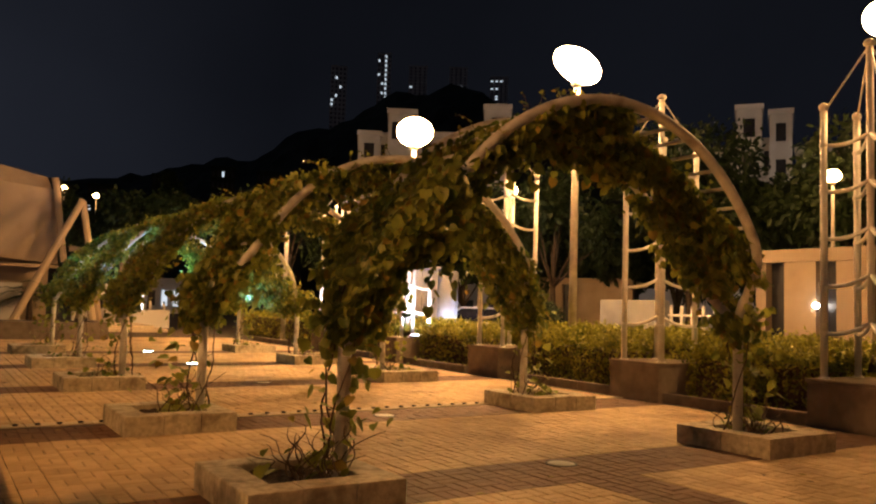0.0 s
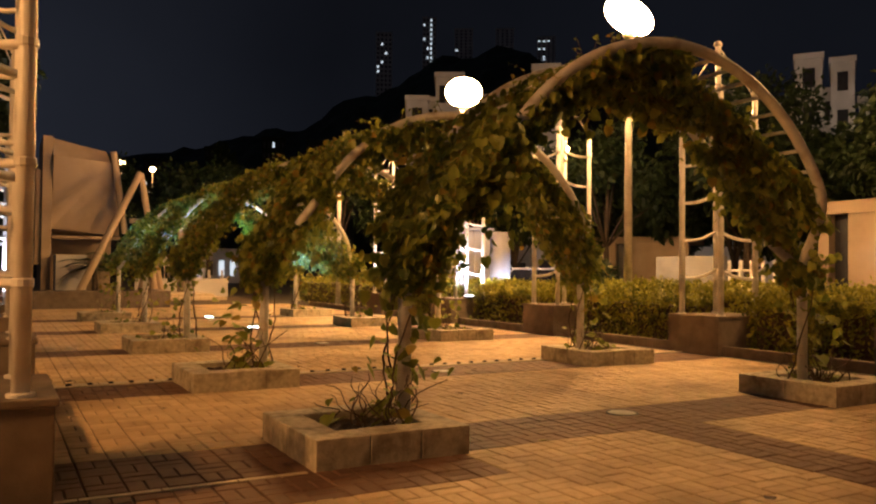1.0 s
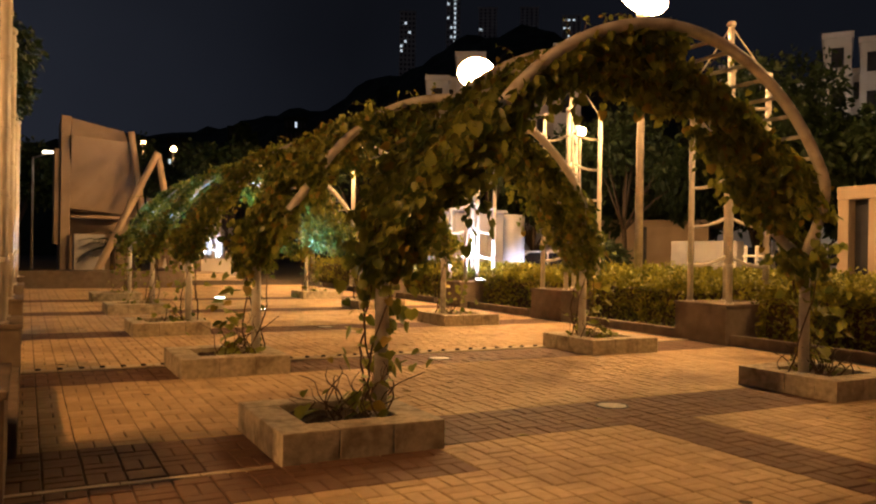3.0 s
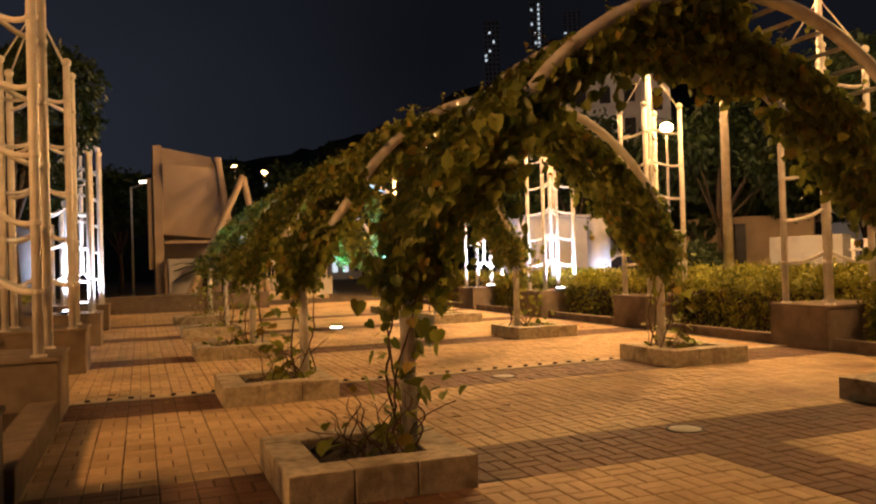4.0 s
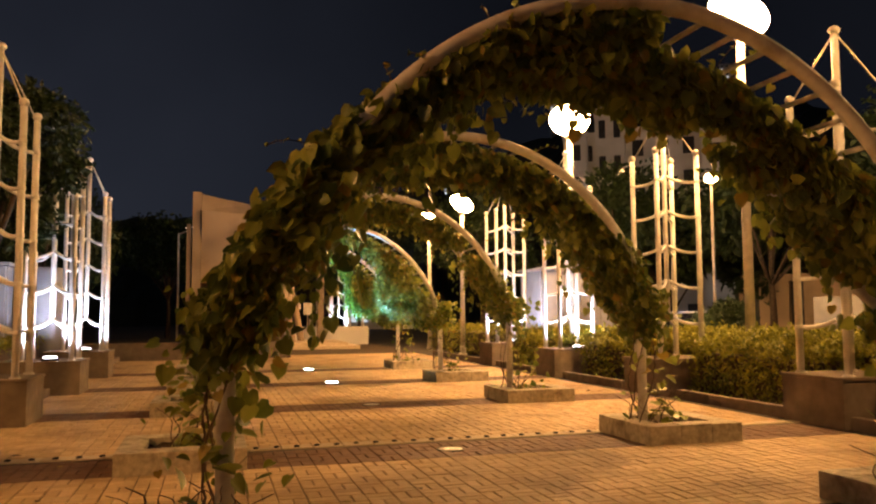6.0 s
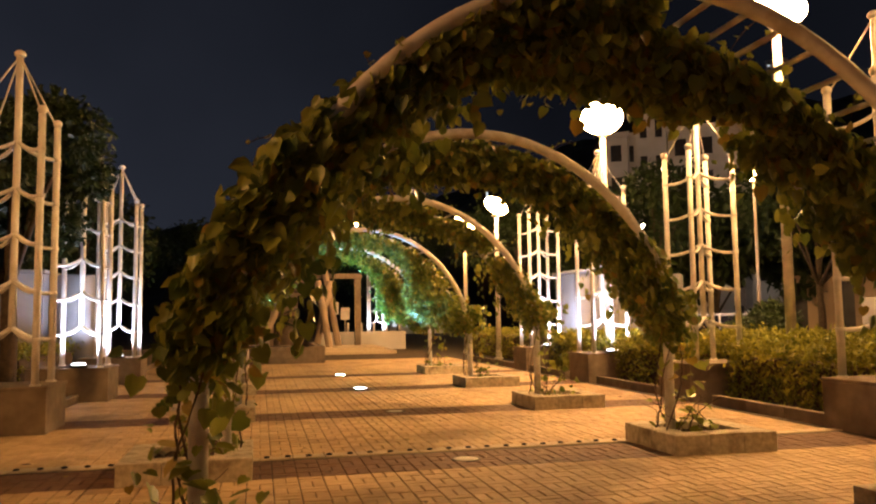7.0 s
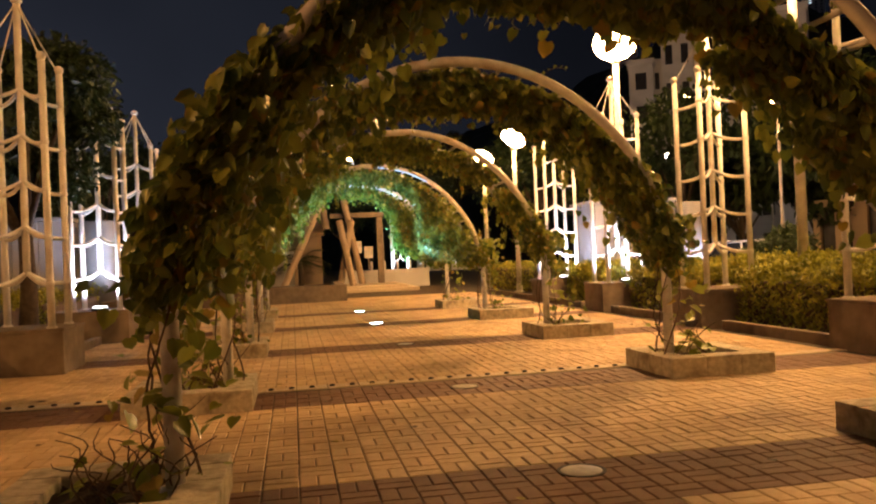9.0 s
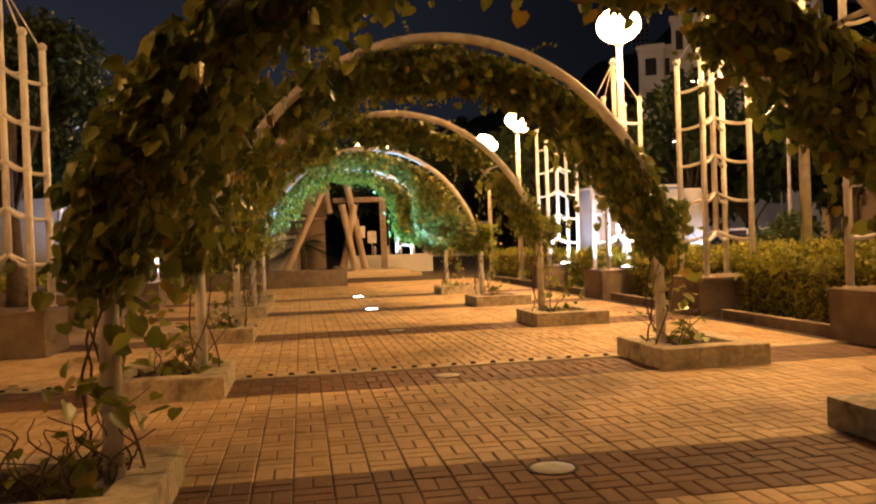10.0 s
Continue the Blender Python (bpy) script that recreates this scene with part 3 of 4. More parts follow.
for x, y, h in ((22.4, 28.3, 7.0), (24.5, 14.3, 6.2), (26.8, 43.5, 10.1), (9.4, 72.5, 10.6), (12.5, 76.0, 10.6)):
    make_lamp(h, 0.07, 0.26, M_SMALL).matrix_basis = pose(x, y, 0)


# unseen lamps, added behind the trees to brighten the apartment blocks
for az, r in ((30, 62), (36, 63), (51, 60), (57, 62)):
    make_lamp(8.0, 0.08, 0.42, M_BLOCKFILLBRIGHT if az > 45 else M_BLOCKFILL).matrix_basis = pose(r * math.sin(radians(az)), r * math.cos(radians(az)), 0)


# ---- hedges ----
def make_hedge(x0, x1, y0, y1, h, seed, n):
    rng = np.random.default_rng(seed)
    hd = thing("hedge", pose((x0 + x1) / 2, (y0 + y1) / 2, 0), "clipped hedge of small yellow-green leaves", "hedge", "hedges round the plaza")
    w, l = (x1 - x0) / 2, (y1 - y0) / 2
    f = rng.random(n)
    u, v = rng.random(n) * 2 - 1, rng.random(n) * 2 - 1
    top = f < 0.5
    west = (f >= 0.5) & (f < 0.85)
    X = np.where(top, u * w, np.where(west, -w, u * w))
    Y = np.where(top | west, v * l, np.sign(v) * l)
    Z = np.where(top, h, 0.08 + (h - 0.05) * rng.random(n))
    bumpy = np.array([noise.noise(Vector((a * 1.1 + seed, b * 1.1, c * 1.4))) for a, b, c in zip(X, Y, Z)])
    P = np.stack([X * (1 + 0.10 * bumpy) - 0.16 * bumpy * west, Y, Z * (1 + 0.10 * bumpy)], 1) + rng.normal(0, 0.07, (n, 3))
    P[:, 2] = np.maximum(P[:, 2], 0.05)
    N = np.stack([np.where(top, 0, -1.0), np.zeros(n), np.where(top, 1.0, 0.3)], 1) + rng.normal(0, 0.6, (n, 3))
    A = rng.normal(0, 1, (n, 3)) + np.array([0, 0, 0.5])
    S = 0.06 + 0.06 * rng.random(n)
    tagged(part("leaves", leaf_mesh("leaves", P, A, N, S, M_HEDGE, OVAL), None, hd), kind="stuff")
    # solid bark-coloured box fills the hedge behind its leaves
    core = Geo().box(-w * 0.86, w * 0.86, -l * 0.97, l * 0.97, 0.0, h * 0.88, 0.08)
    part("core", core, M_STEM, hd, "plain bark-brown box filling the inside")
    return hd


make_hedge(12.75, 14.6, 2.0, 9.2, 1.12, 1, 9000)
make_hedge(12.75, 14.6, 9.2, 16.5, 1.12, 2, 16000)
make_hedge(12.75, 14.4, 17.0, 24.0, 1.05, 3, 9000)
make_hedge(12.75, 14.4, 25.0, 36.0, 1.0, 4, 7000)
for i, (y0, y1) in enumerate(((2.0, 5.65), (7.0, 9.7), (11.05, 14.4), (15.8, 19.1), (20.45, 23.7))):
    make_hedge(12.05, 12.74, y0, y1, 0.92, 11 + i, 5500)
make_hedge(-3.6, -1.3, 12.0, 19.0, 0.95, 5, 9000)
make_hedge(-3.6, -1.3, 19.5, 27.0, 0.95, 6, 8000)


# ---- trees ----
def make_tree(x, y, trunk, crown_z, radius, tall, seed, n=9000, leaf=0.16, label="dark leafy park tree with a rounded uneven crown"):
    rng = np.random.default_rng(seed)
    rr = random.Random(seed)
    t = thing("tree", pose(x, y, 0), label, "tree", "trees round the plaza")
    part("trunk", Geo().tube([(0, 0, -0.1), (0.05, 0.03, trunk * 0.5), (0.0, 0.08, trunk), (0.1, 0.0, crown_z)], [0.20, 0.15, 0.12, 0.07], 10), M_BARK, t, smooth=True)
    cl = []
    for i in range(18):
        a, e, q = rr.uniform(0, 6.28), rr.uniform(-0.7, 1.3), rr.uniform(0.45, 0.95)
        c = (radius * q * math.cos(a) * math.cos(e), radius * q * math.sin(a) * math.cos(e), crown_z + tall * q * math.sin(e))
        cl.append(c)
        if i < 9:
            part("limb", Geo().tube([(0, 0.05, trunk * 0.9), (c[0] * 0.5, c[1] * 0.5, (trunk + c[2]) / 2 + 0.1), c], [0.07, 0.045, 0.015], 7), M_BARK, t, smooth=True)
    cl = np.array(cl)
    pick = rng.integers(0, len(cl), n)
    off = rng.normal(0, 1, (n, 3))
    off /= np.linalg.norm(off, axis=1)[:, None]
    rad = radius * (0.26 + 0.16 * rng.random(n)) * (0.6 + 0.4 * rng.random(n))
    P = cl[pick] + off * rad[:, None]
    A = off * 0.6 + rng.normal(0, 0.6, (n, 3)) + np.array([0, 0, -0.4])
    N = off + rng.normal(0, 0.5, (n, 3))
    S = leaf * (0.7 + 0.7 * rng.random(n))
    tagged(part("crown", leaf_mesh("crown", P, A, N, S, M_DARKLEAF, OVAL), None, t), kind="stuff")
    return t


make_tree(-0.95, 16.8, 2.4, 4.25, 1.7, 1.45, 21, 14000, 0.15)
make_tree(-4.2, 17.2, 2.6, 5.0, 1.9, 1.8, 24, 9000, 0.17)
make_tree(-5.2, 22.5, 2.6, 4.4, 2.4, 2.0, 22, 8000, 0.18)
make_tree(-3.2, 33.0, 2.4, 4.4, 2.6, 2.0, 23, 6000, 0.2)
for i, (x, y, cz, r) in enumerate(((27, 22, 6.0, 3.4), (29, 15, 6.4, 3.6), (26.5, 30, 6.0, 3.2), (23, 37, 6.2, 3.4), (31, 8, 6.6, 3.8), (18, 44, 6.0, 3.4), (33, 27, 7.5, 4.2), (13, 56, 6, 3.5), (8, 62, 6, 3.6), (0, 60, 6, 3.4), (-6, 52, 6, 3.6))):
    make_tree(x, y, 3.0, cz, r, r * 0.8, 60 + i, 5000, 0.3)

make_tree(15.8, 18.6, 0.4, 1.0, 1.05, 0.75, 27, 6000, 0.11, "low round dark shrub behind the hedge")
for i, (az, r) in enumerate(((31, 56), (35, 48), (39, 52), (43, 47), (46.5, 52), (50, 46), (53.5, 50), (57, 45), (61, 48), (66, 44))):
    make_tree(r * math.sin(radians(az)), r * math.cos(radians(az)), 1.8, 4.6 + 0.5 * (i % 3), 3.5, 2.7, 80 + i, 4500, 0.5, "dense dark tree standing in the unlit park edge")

for az, r, cz, tall in ((13.8, 112, 13.5, 5.0), (17.6, 116, 12.0, 4.5), (20.5, 110, 12.5, 4.0), (10.5, 118, 10.5, 4.0)):
    make_tree(r * math.sin(radians(az)), r * math.cos(radians(az)), 6.0, cz, 2.2, tall, int(az * 10), 2500, 0.7, "tall dark pointed tree on the lower hillside")

# ---- low slotted wall and pale screens ----
def make_slotted(name, m, length, height, pitch, slot, label):
    w = thing(name, m, label, "wall", kind="structure")
    n = int((length - 0.35) / pitch)
    top = height - 0.38
    part("pier", Geo().box(0, 0.4, length - 0.35, length, -0.1, top, 0.02), M_BEIGE, w)
    for i in range(n):
        y1 = length - 0.35 - i * pitch
        y0 = y1 - slot
        low = y1 - pitch if i < n - 1 else 0.0
        part("pier", Geo().box(0, 0.4, low, y0, -0.1, top, 0.02), M_BEIGE, w)
        part("sill", Geo().box(0.02, 0.38, y0, y1, -0.1, 0.35, 0.01), M_BEIGE, w)
        # near-black sheet: the slot's shaded depth is put into its colour
        part("slot_shade", Geo().box(0.30, 0.38, y0, y1, 0.35, top), M_DARK, w)
    part("lintel", Geo().box(-0.05, 0.45, 0, length, top, height, 0.02), M_BEIGE, w)
    part("roof_slab", Geo().box(0.46, 5.0, 0.05, length - 0.05, height - 0.35, height - 0.1, 0.02), M_BEIGE, w)
    part("end_wall", Geo().box(0.46, 5.0, length - 0.35, length - 0.06, -0.1, height - 0.36, 0.02), M_BEIGE, w)
    return w


make_slotted("slotted_wall_near", pose(21.5, 1.2, 0), 13.8, 3.6, 1.6, 0.6, "low beige building wall with tall narrow slots")
make_slotted("slotted_wall_far", pose(33.2, 31.0, 0, 0, 0, 32), 6.6, 3.5, 2.2, 0.7, "dim beige pavilion wall with narrow slots beyond the hedge")
tagged(part("screen_wall", Geo().box(19.3, 19.6, 16.7, 19.4, -0.1, 2.0, 0.02), M_PANEL, None), "plain white rendered screen wall behind the hedge", "wall", kind="structure")


lw = thing("wall_lamp", pose(21.44, 13.0, 1.95), "small round white lamp glowing beside a wall slot", "wall lamp")
part("globe", Geo().lathe([(0.02, -0.09), (0.07, -0.05), (0.09, 0.0), (0.07, 0.05), (0.02, 0.09)], 12), glow("small_white_lamp", (1.0, 0.9, 0.78), 40.0), lw, smooth=True)
part("bracket", Geo().box(0.0, 0.07, -0.03, 0.03, -0.16, -0.085, 0.005), M_IRON, lw)

rail = thing("railing", pose(19.45, 14.4, 0), "short white steel railing beside the screen wall", "railing")
for z in (0.95, 1.55):
    part("rail", Geo().tube([(0, 0, z), (0, 2.2, z)], 0.035, 8), M_WHITE, rail, smooth=True)
for i in range(6):
    part("post", Geo().tube([(0, 0.1 + 0.4 * i, -0.1), (0, 0.1 + 0.4 * i, 1.85)], 0.05, 8), M_WHITE, rail, smooth=True)


# ---- parked cars ----
M_CARPAINT = mat("silver_car_paint", (0.50, 0.50, 0.50), (0.56, 0.56, 0.56), 0.25, metal=0.3, scale=3, bump=0.0)
M_CARGLASS = mat("dark_car_glass", (0.01, 0.01, 0.012), (0.02, 0.02, 0.022), 0.08, scale=3, bump=0.0)
M_TYRE = mat("tyre_rubber", (0.015, 0.015, 0.015), (0.03, 0.03, 0.03), 0.9, scale=30, bump=0.2)
M_TAIL = mat("red_tail_lens", (0.25, 0.01, 0.01), (0.35, 0.02, 0.02), 0.2, scale=8, bump=0.0)


def make_car(m):
    c = thing("car", m, "silver estate car parked beyond the hedge", "car")
    bm = bmesh.new()
    outline = [(-2.15, 0.42), (-2.2, 0.75), (-1.95, 0.98), (-1.05, 1.06), (2.05, 1.08), (2.2, 0.8), (2.15, 0.42)]
    ring = [[bm.verts.new((x, sy * (0.86 - 0.06 * (z > 0.9)), z)) for x, z in outline] for sy in (-1, 1)]
    bm.faces.new(ring[0])
    bm.faces.new(ring[1][::-1])
    for i in range(len(outline)):
        j = (i + 1) % len(outline)
        bm.faces.new((ring[0][j], ring[0][i], ring[1][i], ring[1][j]))
    bmesh.ops.bevel(bm, geom=bm.edges[:], offset=0.06, segments=2, affect="EDGES", profile=0.6)
    me = bpy.data.meshes.new("body")
    bm.to_mesh(me)
    bm.free()
    me.materials.append(M_CARPAINT)
    body = part("body", me, None, c)
    g = Geo()
    low = [(-1.05, -0.78, 1.05), (1.98, -0.78, 1.05), (1.98, 0.78, 1.05), (-1.05, 0.78, 1.05)]
    top = [(-0.25, -0.62, 1.60), (1.72, -0.62, 1.60), (1.72, 0.62, 1.60), (-0.25, 0.62, 1.60)]
    g.add(low + top, [(0, 1, 5, 4), (1, 2, 6, 5), (2, 3, 7, 6), (3, 0, 4, 7), (4, 5, 6, 7)])
    part("window_band", g, M_CARGLASS, c, "dark glass all round the cabin")
    part("roof", Geo().box(-0.32, 1.8, -0.65, 0.65, 1.602, 1.68, 0.03), M_CARPAINT, c)
    for sy in (-1, 1):
        for x0, x1 in ((-1.05, -0.25), (0.55, 0.55), (1.98, 1.72)):
            part("pillar", Geo().tube([(x0, sy * 0.79, 1.05), (x1, sy * 0.64, 1.62)], 0.035, 6), M_CARPAINT, c)
        part("headlight", Geo().box(-2.16, -1.98, sy * 0.62 - 0.17, sy * 0.62 + 0.17, 0.72, 0.88, 0.03), M_WHITE, c)
        part("tail_light", Geo().box(2.10, 2.2, sy * 0.70 - 0.1, sy * 0.70 + 0.1, 0.72, 1.02, 0.02), M_TAIL, c)
        for x in (-1.35, 1.35):
            wh = part("wheel", Geo().tube([(x, sy * 0.70, 0.32), (x, sy * 0.88, 0.32)], 0.32, 18), M_TYRE, c)
            part("rim", Geo().tube([(x, sy * 0.881, 0.32), (x, sy * 0.895, 0.32)], 0.2, 14), M_POLE, wh)
    return body


make_car(pose(19.9, 28.2, -0.05, 0, 0, -30))


def make_kiosk(x, y, flip):
    k = thing("kiosk", pose(x, y, 0, 0, 0, 180 if flip else 0), "white panelled kiosk with a rounded end lit by floodlights", "kiosk", "kiosks beside the plaza")
    part("base", Geo().box(-1.4, 1.4, -1.0, 1.0, -0.1, 0.35, 0.02), M_PLINTH, k)
    for i in range(4):
        part("panel", Geo().box(-1.35 + i * 0.675, -1.35 + i * 0.675 + 0.66, -0.95, -0.85, 0.35, 2.95, 0.015), M_PANEL, k)
        part("panel", Geo().box(-1.35 + i * 0.675, -1.35 + i * 0.675 + 0.66, 0.85, 0.95, 0.35, 2.95, 0.015), M_PANEL, k)
    for sx in (-1, 1):
        part("panel", Geo().box(sx * 1.33 - 0.05, sx * 1.33 + 0.05, -0.84, 0.84, 0.35, 2.95, 0.015), M_PANEL, k)
    part("roof", Geo().box(-1.45, 1.45, -1.05, 1.05, 2.96, 3.06, 0.02), M_PANEL, k)
    part("drum", Geo().lathe([(0.55, 0.5), (0.55, 2.9), (0.5, 2.95)], 24, (2.1, -0.2, 0)), M_PANEL, k, smooth=True)
    part("drum_base", Geo().lathe([(0.35, -0.1), (0.35, 0.5)], 16, (2.1, -0.2, 0)), M_PLINTH, k)
    return k


make_kiosk(14.6, 25.3, False)
make_kiosk(-3.6, 25.3, False)
for x, y in ((17.0, 24.2), (-3.3, 24.0)):
    place("f", flood, pose(x, y, -0.05, -25, 0, 0))
    flood_beam(x, y + 0.06, 0.09, 155)

# ---- stage house and steps at the end ----
stage = thing("stage_house", pose(0, 0, 0), "beige concrete stage shell with a tall side fin and raking struts", "building")
part("fin", Geo().box(2.0, 2.45, 43.0, 47.0, -0.1, 7.95, 0.04), M_BEIGE, stage)
g = Geo()
g.add([(2.46, 43.6, 3.4), (5.6, 43.2, 3.1), (5.6, 46.5, 3.1), (2.46, 46.5, 3.4), (2.46, 42.6, 6.95), (5.2, 42.6, 6.75), (5.2, 46.5, 6.75), (2.46, 46.5, 6.95)],
      [(3, 2, 1, 0), (4, 5, 6, 7), (0, 1, 5, 4), (1, 2, 6, 5), (2, 3, 7, 6), (3, 0, 4, 7)])
part("shell", g, M_BEIGE, stage)
g = Geo()
g.add([(2.46, 42.9, 6.97), (5.1, 42.9, 6.77), (5.1, 46.6, 6.77), (2.46, 46.6, 6.97), (2.46, 43.3, 7.88), (4.9, 43.3, 7.4), (4.9, 46.6, 7.4), (2.46, 46.6, 7.88)],
      [(3, 2, 1, 0), (4, 5, 6, 7), (0, 1, 5, 4), (1, 2, 6, 5), (2, 3, 7, 6), (3, 0, 4, 7)])
part("parapet", g, M_BEIGE, stage)
part("back_wall", Geo().box(2.46, 5.6, 46.61, 46.9, -0.1, 6.7, 0.03), M_BEIGE, stage)
for a, b in (((3.3, 39.6, 0), (6.28, 41.4, 6.2)), ((7.5, 41.9, 0), (6.32, 41.6, 6.2)), ((6.15, 40.2, 0), (6.86, 40.2, 3.5)), ((6.86, 39.8, 0), (6.24, 39.8, 3.5)), ((5.75, 42.45, 3.2), (5.15, 42.45, 7.3))):
    part("strut", Geo().tube([a, b], 0.17, 8), M_BEIGE, stage)
part("side_panel", Geo().box(1.72, 1.95, 43.2, 46.0, 1.6, 6.3, 0.03), M_BEIGE, stage)
part("ledge", Geo().box(2.46, 5.6, 42.9, 43.5, 2.9, 3.05, 0.02), M_BEIGE, stage)
part("booth", Geo().box(2.6, 4.0, 42.2, 43.6, -0.05, 2.1, 0.04), M_RENDER, stage)
part("column", Geo().box(8.3, 8.62, 42.0, 42.3, 0.2, 3.7, 0.03), M_PLINTH, stage)
part("beam", Geo().box(5.9, 8.7, 42.02, 42.28, 3.72, 3.98, 0.03), M_PLINTH, stage)
bed = thing("raised_bed", pose(0, 0, 0), "raised bed with a low rendered retaining wall", "planting bed", kind="structure")
part("retaining_wall", Geo().box(-4.0, 5.6, 31.0, 31.3, -0.1, 0.62, 0.02), M_PLINTH, bed)
part("retaining_wall", Geo().box(5.6, 5.9, 31.0, 37.0, -0.1, 0.62, 0.02), M_PLINTH, bed)
part("soil", Geo().box(-4.0, 5.6, 31.3, 37.0, -0.1, 0.5), M_SOIL, bed)
steps = thing("steps", pose(0, 0, 0), "wide shallow brick steps at the end of the plaza", "steps", kind="structure")
for i in range(2):
    part("step", Geo().box(6.0, 9.8 - 0.5 * i, 38.0 + 0.45 * i, 43.0, -0.1 + 0.14 * i, 0.14 * (i + 1), 0.01), M_STRIP, steps)
part("parapet_wall", Geo().box(6.4, 11.2, 43.3, 43.6, -0.1, 0.95, 0.02), M_RENDER, None)
tagged(bpy.data.objects["parapet_wall"], "long white low wall closing the plaza's end", "wall", kind="structure")


for x, h in ((7.45, 2.5), (8.05, 2.2)):
    sign = thing("sign_post", pose(x, 44.4, 0), "slim post with a small pale plate", "sign", "sign posts behind the end wall")
    part("post", Geo().tube([(0, 0, -0.1), (0, 0, h)], 0.04, 8), M_POLE, sign, smooth=True)
    part("plate", Geo().box(-0.24, 0.24, -0.06, -0.042, h - 0.6, h + 0.05, 0.008), M_WHITE, sign)
for i in range(7):
    bl = thing("bollard", pose(6.7 + 0.7 * i, 43.45, 0.95), "short pale post on the end wall", "bollard", "posts on the end wall")
    part("stem", Geo().lathe([(0.07, 0.0), (0.07, 0.4), (0.05, 0.46), (0.0, 0.48)], 10), M_RENDER, bl, smooth=True)
for x, y, h in ((0.85, 55.0, 7.0),):
    pl = thing("arm_lamp", pose(x, y, 0), "slim lamp post with a flat horizontal lamp head", "street lamp", "arm lamps beyond the stage")
    part("pole", Geo().tube([(0, 0, -0.1), (0, 0, h)], [0.09, 0.06], 10), M_POLE, pl, smooth=True)
    part("arm", Geo().tube([(0, 0, h - 0.1), (0.6, -0.3, h + 0.15), (1.5, -0.7, h + 0.4)], 0.05, 8), M_POLE, pl, smooth=True)
    part("head", Geo().box(0.5, 1.7, -0.75, -0.35, h + 0.22, h + 0.34, 0.03), M_STREETDIM, pl)

palm = thing("palm_shrub", pose(4.3, 41.6, 0.0), "dark spiky palm shrub growing before the stage", "palm")
rp = random.Random(31)
part("trunk", Geo().tube([(0, 0, -0.1), (0.02, 0, 0.7), (0, 0.02, 1.5)], [0.16, 0.13, 0.10], 8), M_BARK, palm, smooth=True)
for i in range(22):
    a, up = i * 2.399, rp.uniform(0.1, 1.1)
    pts = [Vector((math.cos(a) * r, math.sin(a) * r, 1.5 + up * r - 0.42 * r * r)) for r in (0.05, 0.5, 1.0, 1.5)]
    g = Geo()
    side = Vector((-math.sin(a), math.cos(a), 0))
    for q in range(14):
        f = 0.5 + q * 0.19
        n0 = min(2, int(f))
        p = pts[n0].lerp(pts[n0 + 1], f - n0)
        for sg in (-1, 1):
            tip = p + side * sg * 0.42 + Vector((math.cos(a), math.sin(a), -0.5)) * 0.22
            g.add([p, p + Vector((math.cos(a), math.sin(a), 0)) * 0.05, tip, p + Vector((0, 0, 0.02))], [(0, 1, 2), (0, 2, 3)])
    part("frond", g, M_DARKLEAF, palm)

# ---- hill, far buildings ----
def make_hill():
    AZ = ((-60, 6), (-20, 6), (0, 7), (10, 8.2), (18, 10), (24, 12.6), (30, 15.5), (34, 16.3), (40, 14), (48, 12), (60, 10), (90, 8), (130, 6))
    def elev(a):
        for (a0, e0), (a1, e1) in zip(AZ, AZ[1:]):
            if a0 <= a <= a1:
                f = (a - a0) / (a1 - a0)
                return e0 + (e1 - e0) * (f * f * (3 - 2 * f))
        return 6
    g = Geo()
    na, nr = 240, 14
    for j in range(nr + 1):
        r = 130 + 200 * j / nr
        for i in range(na + 1):
            a = -60 + 190 * i / na
            z = 330 * math.tan(math.radians(elev(a))) * (j / nr) ** 0.8 - 1
            z += (2.5 * noise.noise(Vector((a * 0.6, r * 0.05, 1))) + 4.0 * max(0, noise.noise(Vector((a * 2.1, r * 0.08, 7))))) * (j > 0)
            t = math.radians(a)
            g.v.append((r * math.sin(t), r * math.cos(t), z))
    g.f = [(j * (na + 1) + i, j * (na + 1) + i + 1, (j + 1) * (na + 1) + i + 1, (j + 1) * (na + 1) + i) for j in range(nr) for i in range(na)]
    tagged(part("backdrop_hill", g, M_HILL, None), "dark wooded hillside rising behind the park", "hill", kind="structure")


make_hill()


def polar(az, r):
    return r * math.sin(math.radians(az)), r * math.cos(math.radians(az))


def make_block(az, dist, w, d, z0, z1, cols, rows, lit=(), name="apartment_building", label="white rendered apartment block with dark square windows", material=None):
    x, y = polar(az, dist)
    b = thing(name, pose(x, y, 0, 0, 0, -az), label, "building", "buildings beyond the park")
    part("wall", Geo().box(-w / 2, w / 2, 0, d, z0, z1, 0.05), material or M_RENDER, b)
    part("roof_edge", Geo().box(-w / 2 - 0.15, w / 2 + 0.15, -0.15, d + 0.15, z1, z1 + 0.5), material or M_RENDER, b)
    ww, hh = w / cols * 0.45, (z1 - z0) / rows * 0.5
    frame_me = Geo().box(-ww / 2, ww / 2, -0.10, 0.02, -hh / 2, hh / 2).mesh("window", M_DARK)
    lit_me = Geo().box(-ww / 2, ww / 2, -0.10, 0.02, -hh / 2, hh / 2).mesh("window", M_WINLIT)
    for i in range(cols):
        for j in range(rows):
            m = pose(-w / 2 + (i + 0.5) * w / cols, 0, z0 + (j + 0.5) * (z1 - z0) / rows)
            part("window", lit_me if (i, j) in lit else frame_me, None, b, at=m)
    return b


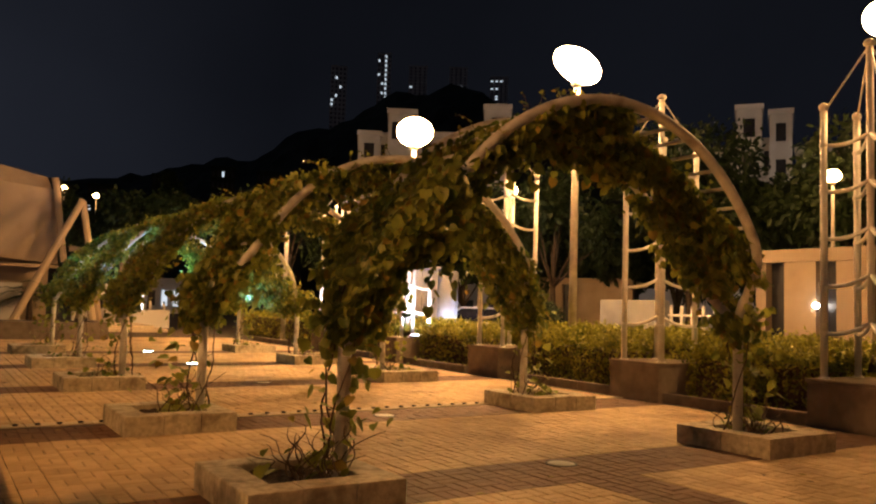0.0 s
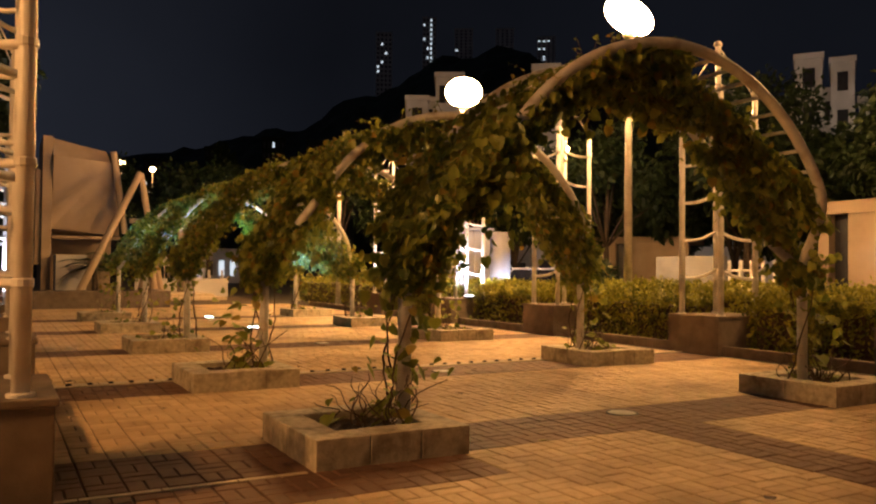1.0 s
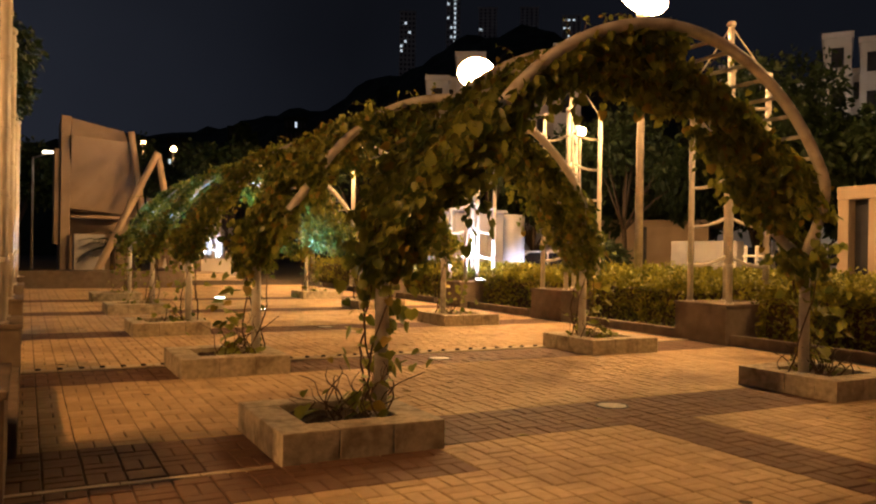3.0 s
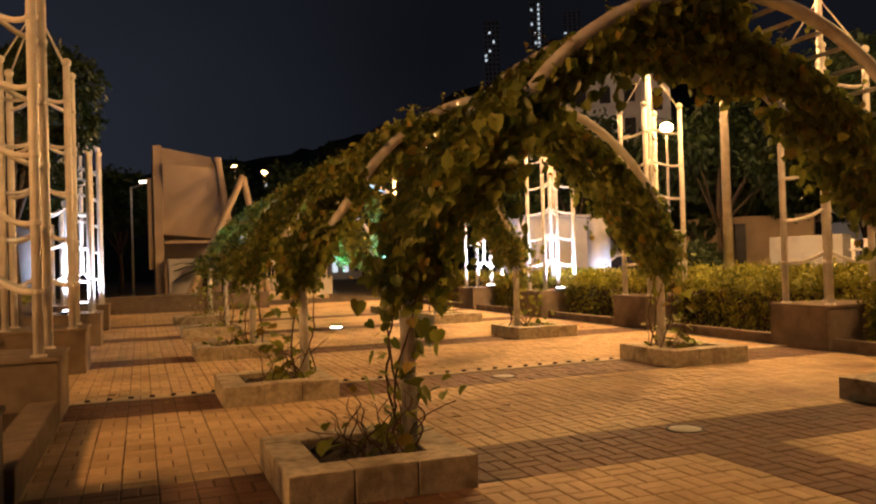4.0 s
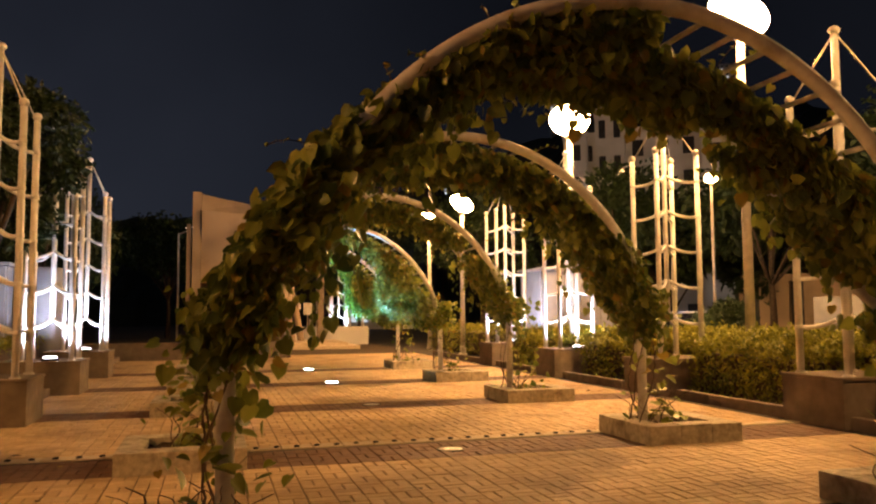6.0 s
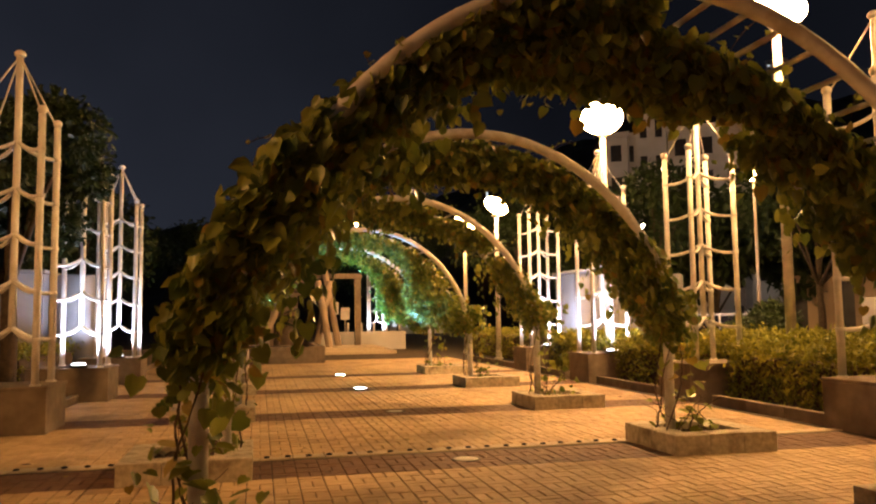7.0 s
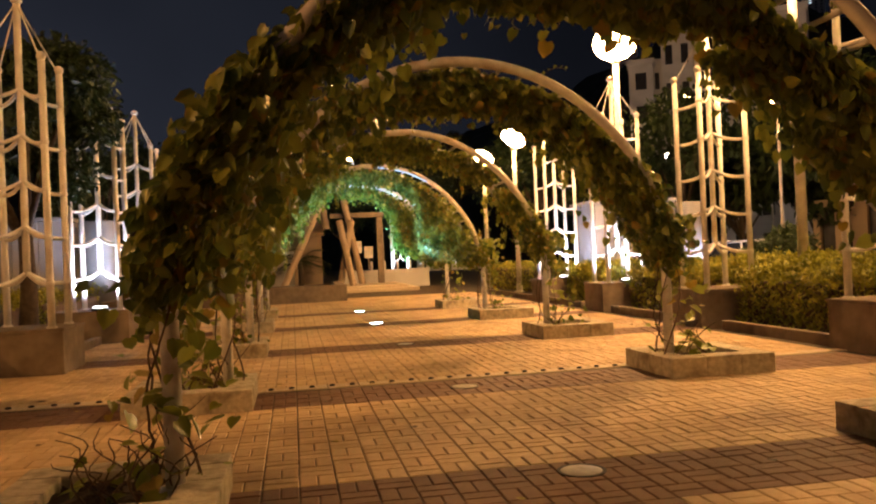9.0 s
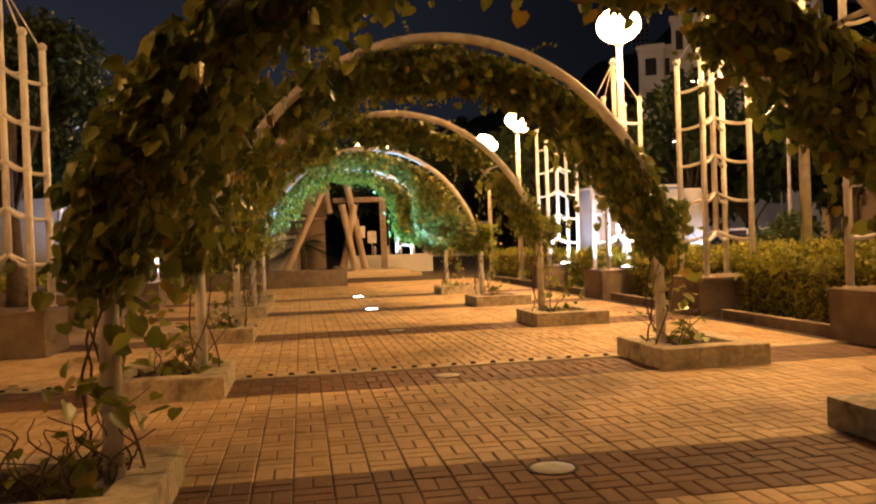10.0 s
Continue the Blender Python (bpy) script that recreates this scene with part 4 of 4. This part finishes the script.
for az, dist, w, z1, cols in ((27.7, 78, 2.2, 18.4, 1), (28.7, 80, 0.9, 18.7, 1), (30.05, 79, 2.8, 21.0, 2), (33.6, 80, 7.0, 19.0, 3), (37.05, 78, 2.6, 21.5, 1)):
    make_block(az, dist, w, 8, 0, z1, cols, 6)
for az, dist, w, z1, cols in ((48.8, 82, 4.2, 19.6, 2), (52.0, 81, 4.6, 17.4, 2), (54.5, 77, 2.2, 20.6, 1), (55.6, 79, 1.0, 17.8, 1), (56.5, 77, 1.9, 20.0, 1), (59.6, 79, 6.0, 16.8, 2)):
    make_block(az, dist, w, 8, 0, z1, cols, 6)
rh = random.Random(9)
# night darkness is in the wall colour, shared with the hill; only windows show
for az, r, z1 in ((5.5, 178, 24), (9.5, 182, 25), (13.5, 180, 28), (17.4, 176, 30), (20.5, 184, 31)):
    make_block(az, r, 5, 5, 6, z1, 5, 10, {(rh.randint(0, 4), rh.randint(5, 9)) for i in range(2)}, "hillside_house", "hillside house in the hill's near-black colour with one or two lit windows", M_HILL)
make_block(13.6, 88, 7, 4, 0, 3.2, 6, 1, {(0, 0), (1, 0), (3, 0), (4, 0)}, "street_shop", "low lit shop front across the far street")
rt = random.Random(3)
for az, w, z0, z1 in ((25.2, 7, 78, 106), (28.5, 6, 84, 113), (31.0, 8, 88, 108), (34.0, 8, 90, 108), (37.0, 8, 88, 104)):
    lit = {(i, j) for i in range(4) for j in range(14) if rt.random() < 0.10}
    if az == 28.5:
        lit |= {(2, j) for j in range(3, 14)}
    make_block(az, 345, w, 8, z0, z1, 4, 14, lit, "tower_block", "far tower block on the hill with scattered lit windows")

# ---- fallen leaves ----
rl = random.Random(12)
for i in range(46):
    x, y = rl.uniform(0.5, 10.8), rl.uniform(3.0, 16.0)
    if solid(x, y) or abs(abs(x - CX) - HALF - 0.37) < 0.8:
        continue
    pos, ax = np.array([(0.0, 0.0, 0.012)]), np.array([(math.cos(i * 2.4), math.sin(i * 2.4), 0.08)])
    me = leaf_mesh("fallen_leaf", pos, ax, np.array([(0.1, 0.1, 1.0)]), np.array([rl.uniform(0.05, 0.10)]), M_DRY if i % 3 else M_YLEAF)
    lf = new("fallen_leaf", me)
    lf.matrix_basis = pose(x, y, 0)
    tagged(lf, "curled dry leaf fallen on the brick paving", "leaf", "fallen leaves")

# ---- single pavers near the walk ----
shared = {}
for x, y, z, upright, red in near_bricks:
    key = (upright, red)
    if key not in shared:
        w, l = (MOD / 4, MOD / 2) if upright else (MOD / 2, MOD / 4)
        shared[key] = brick_geo(Geo(), -w, w, -l, l).mesh("brick", M_RED if red else M_TAN)
    part("brick", shared[key], None, pavement, at=pose(x, y, z))
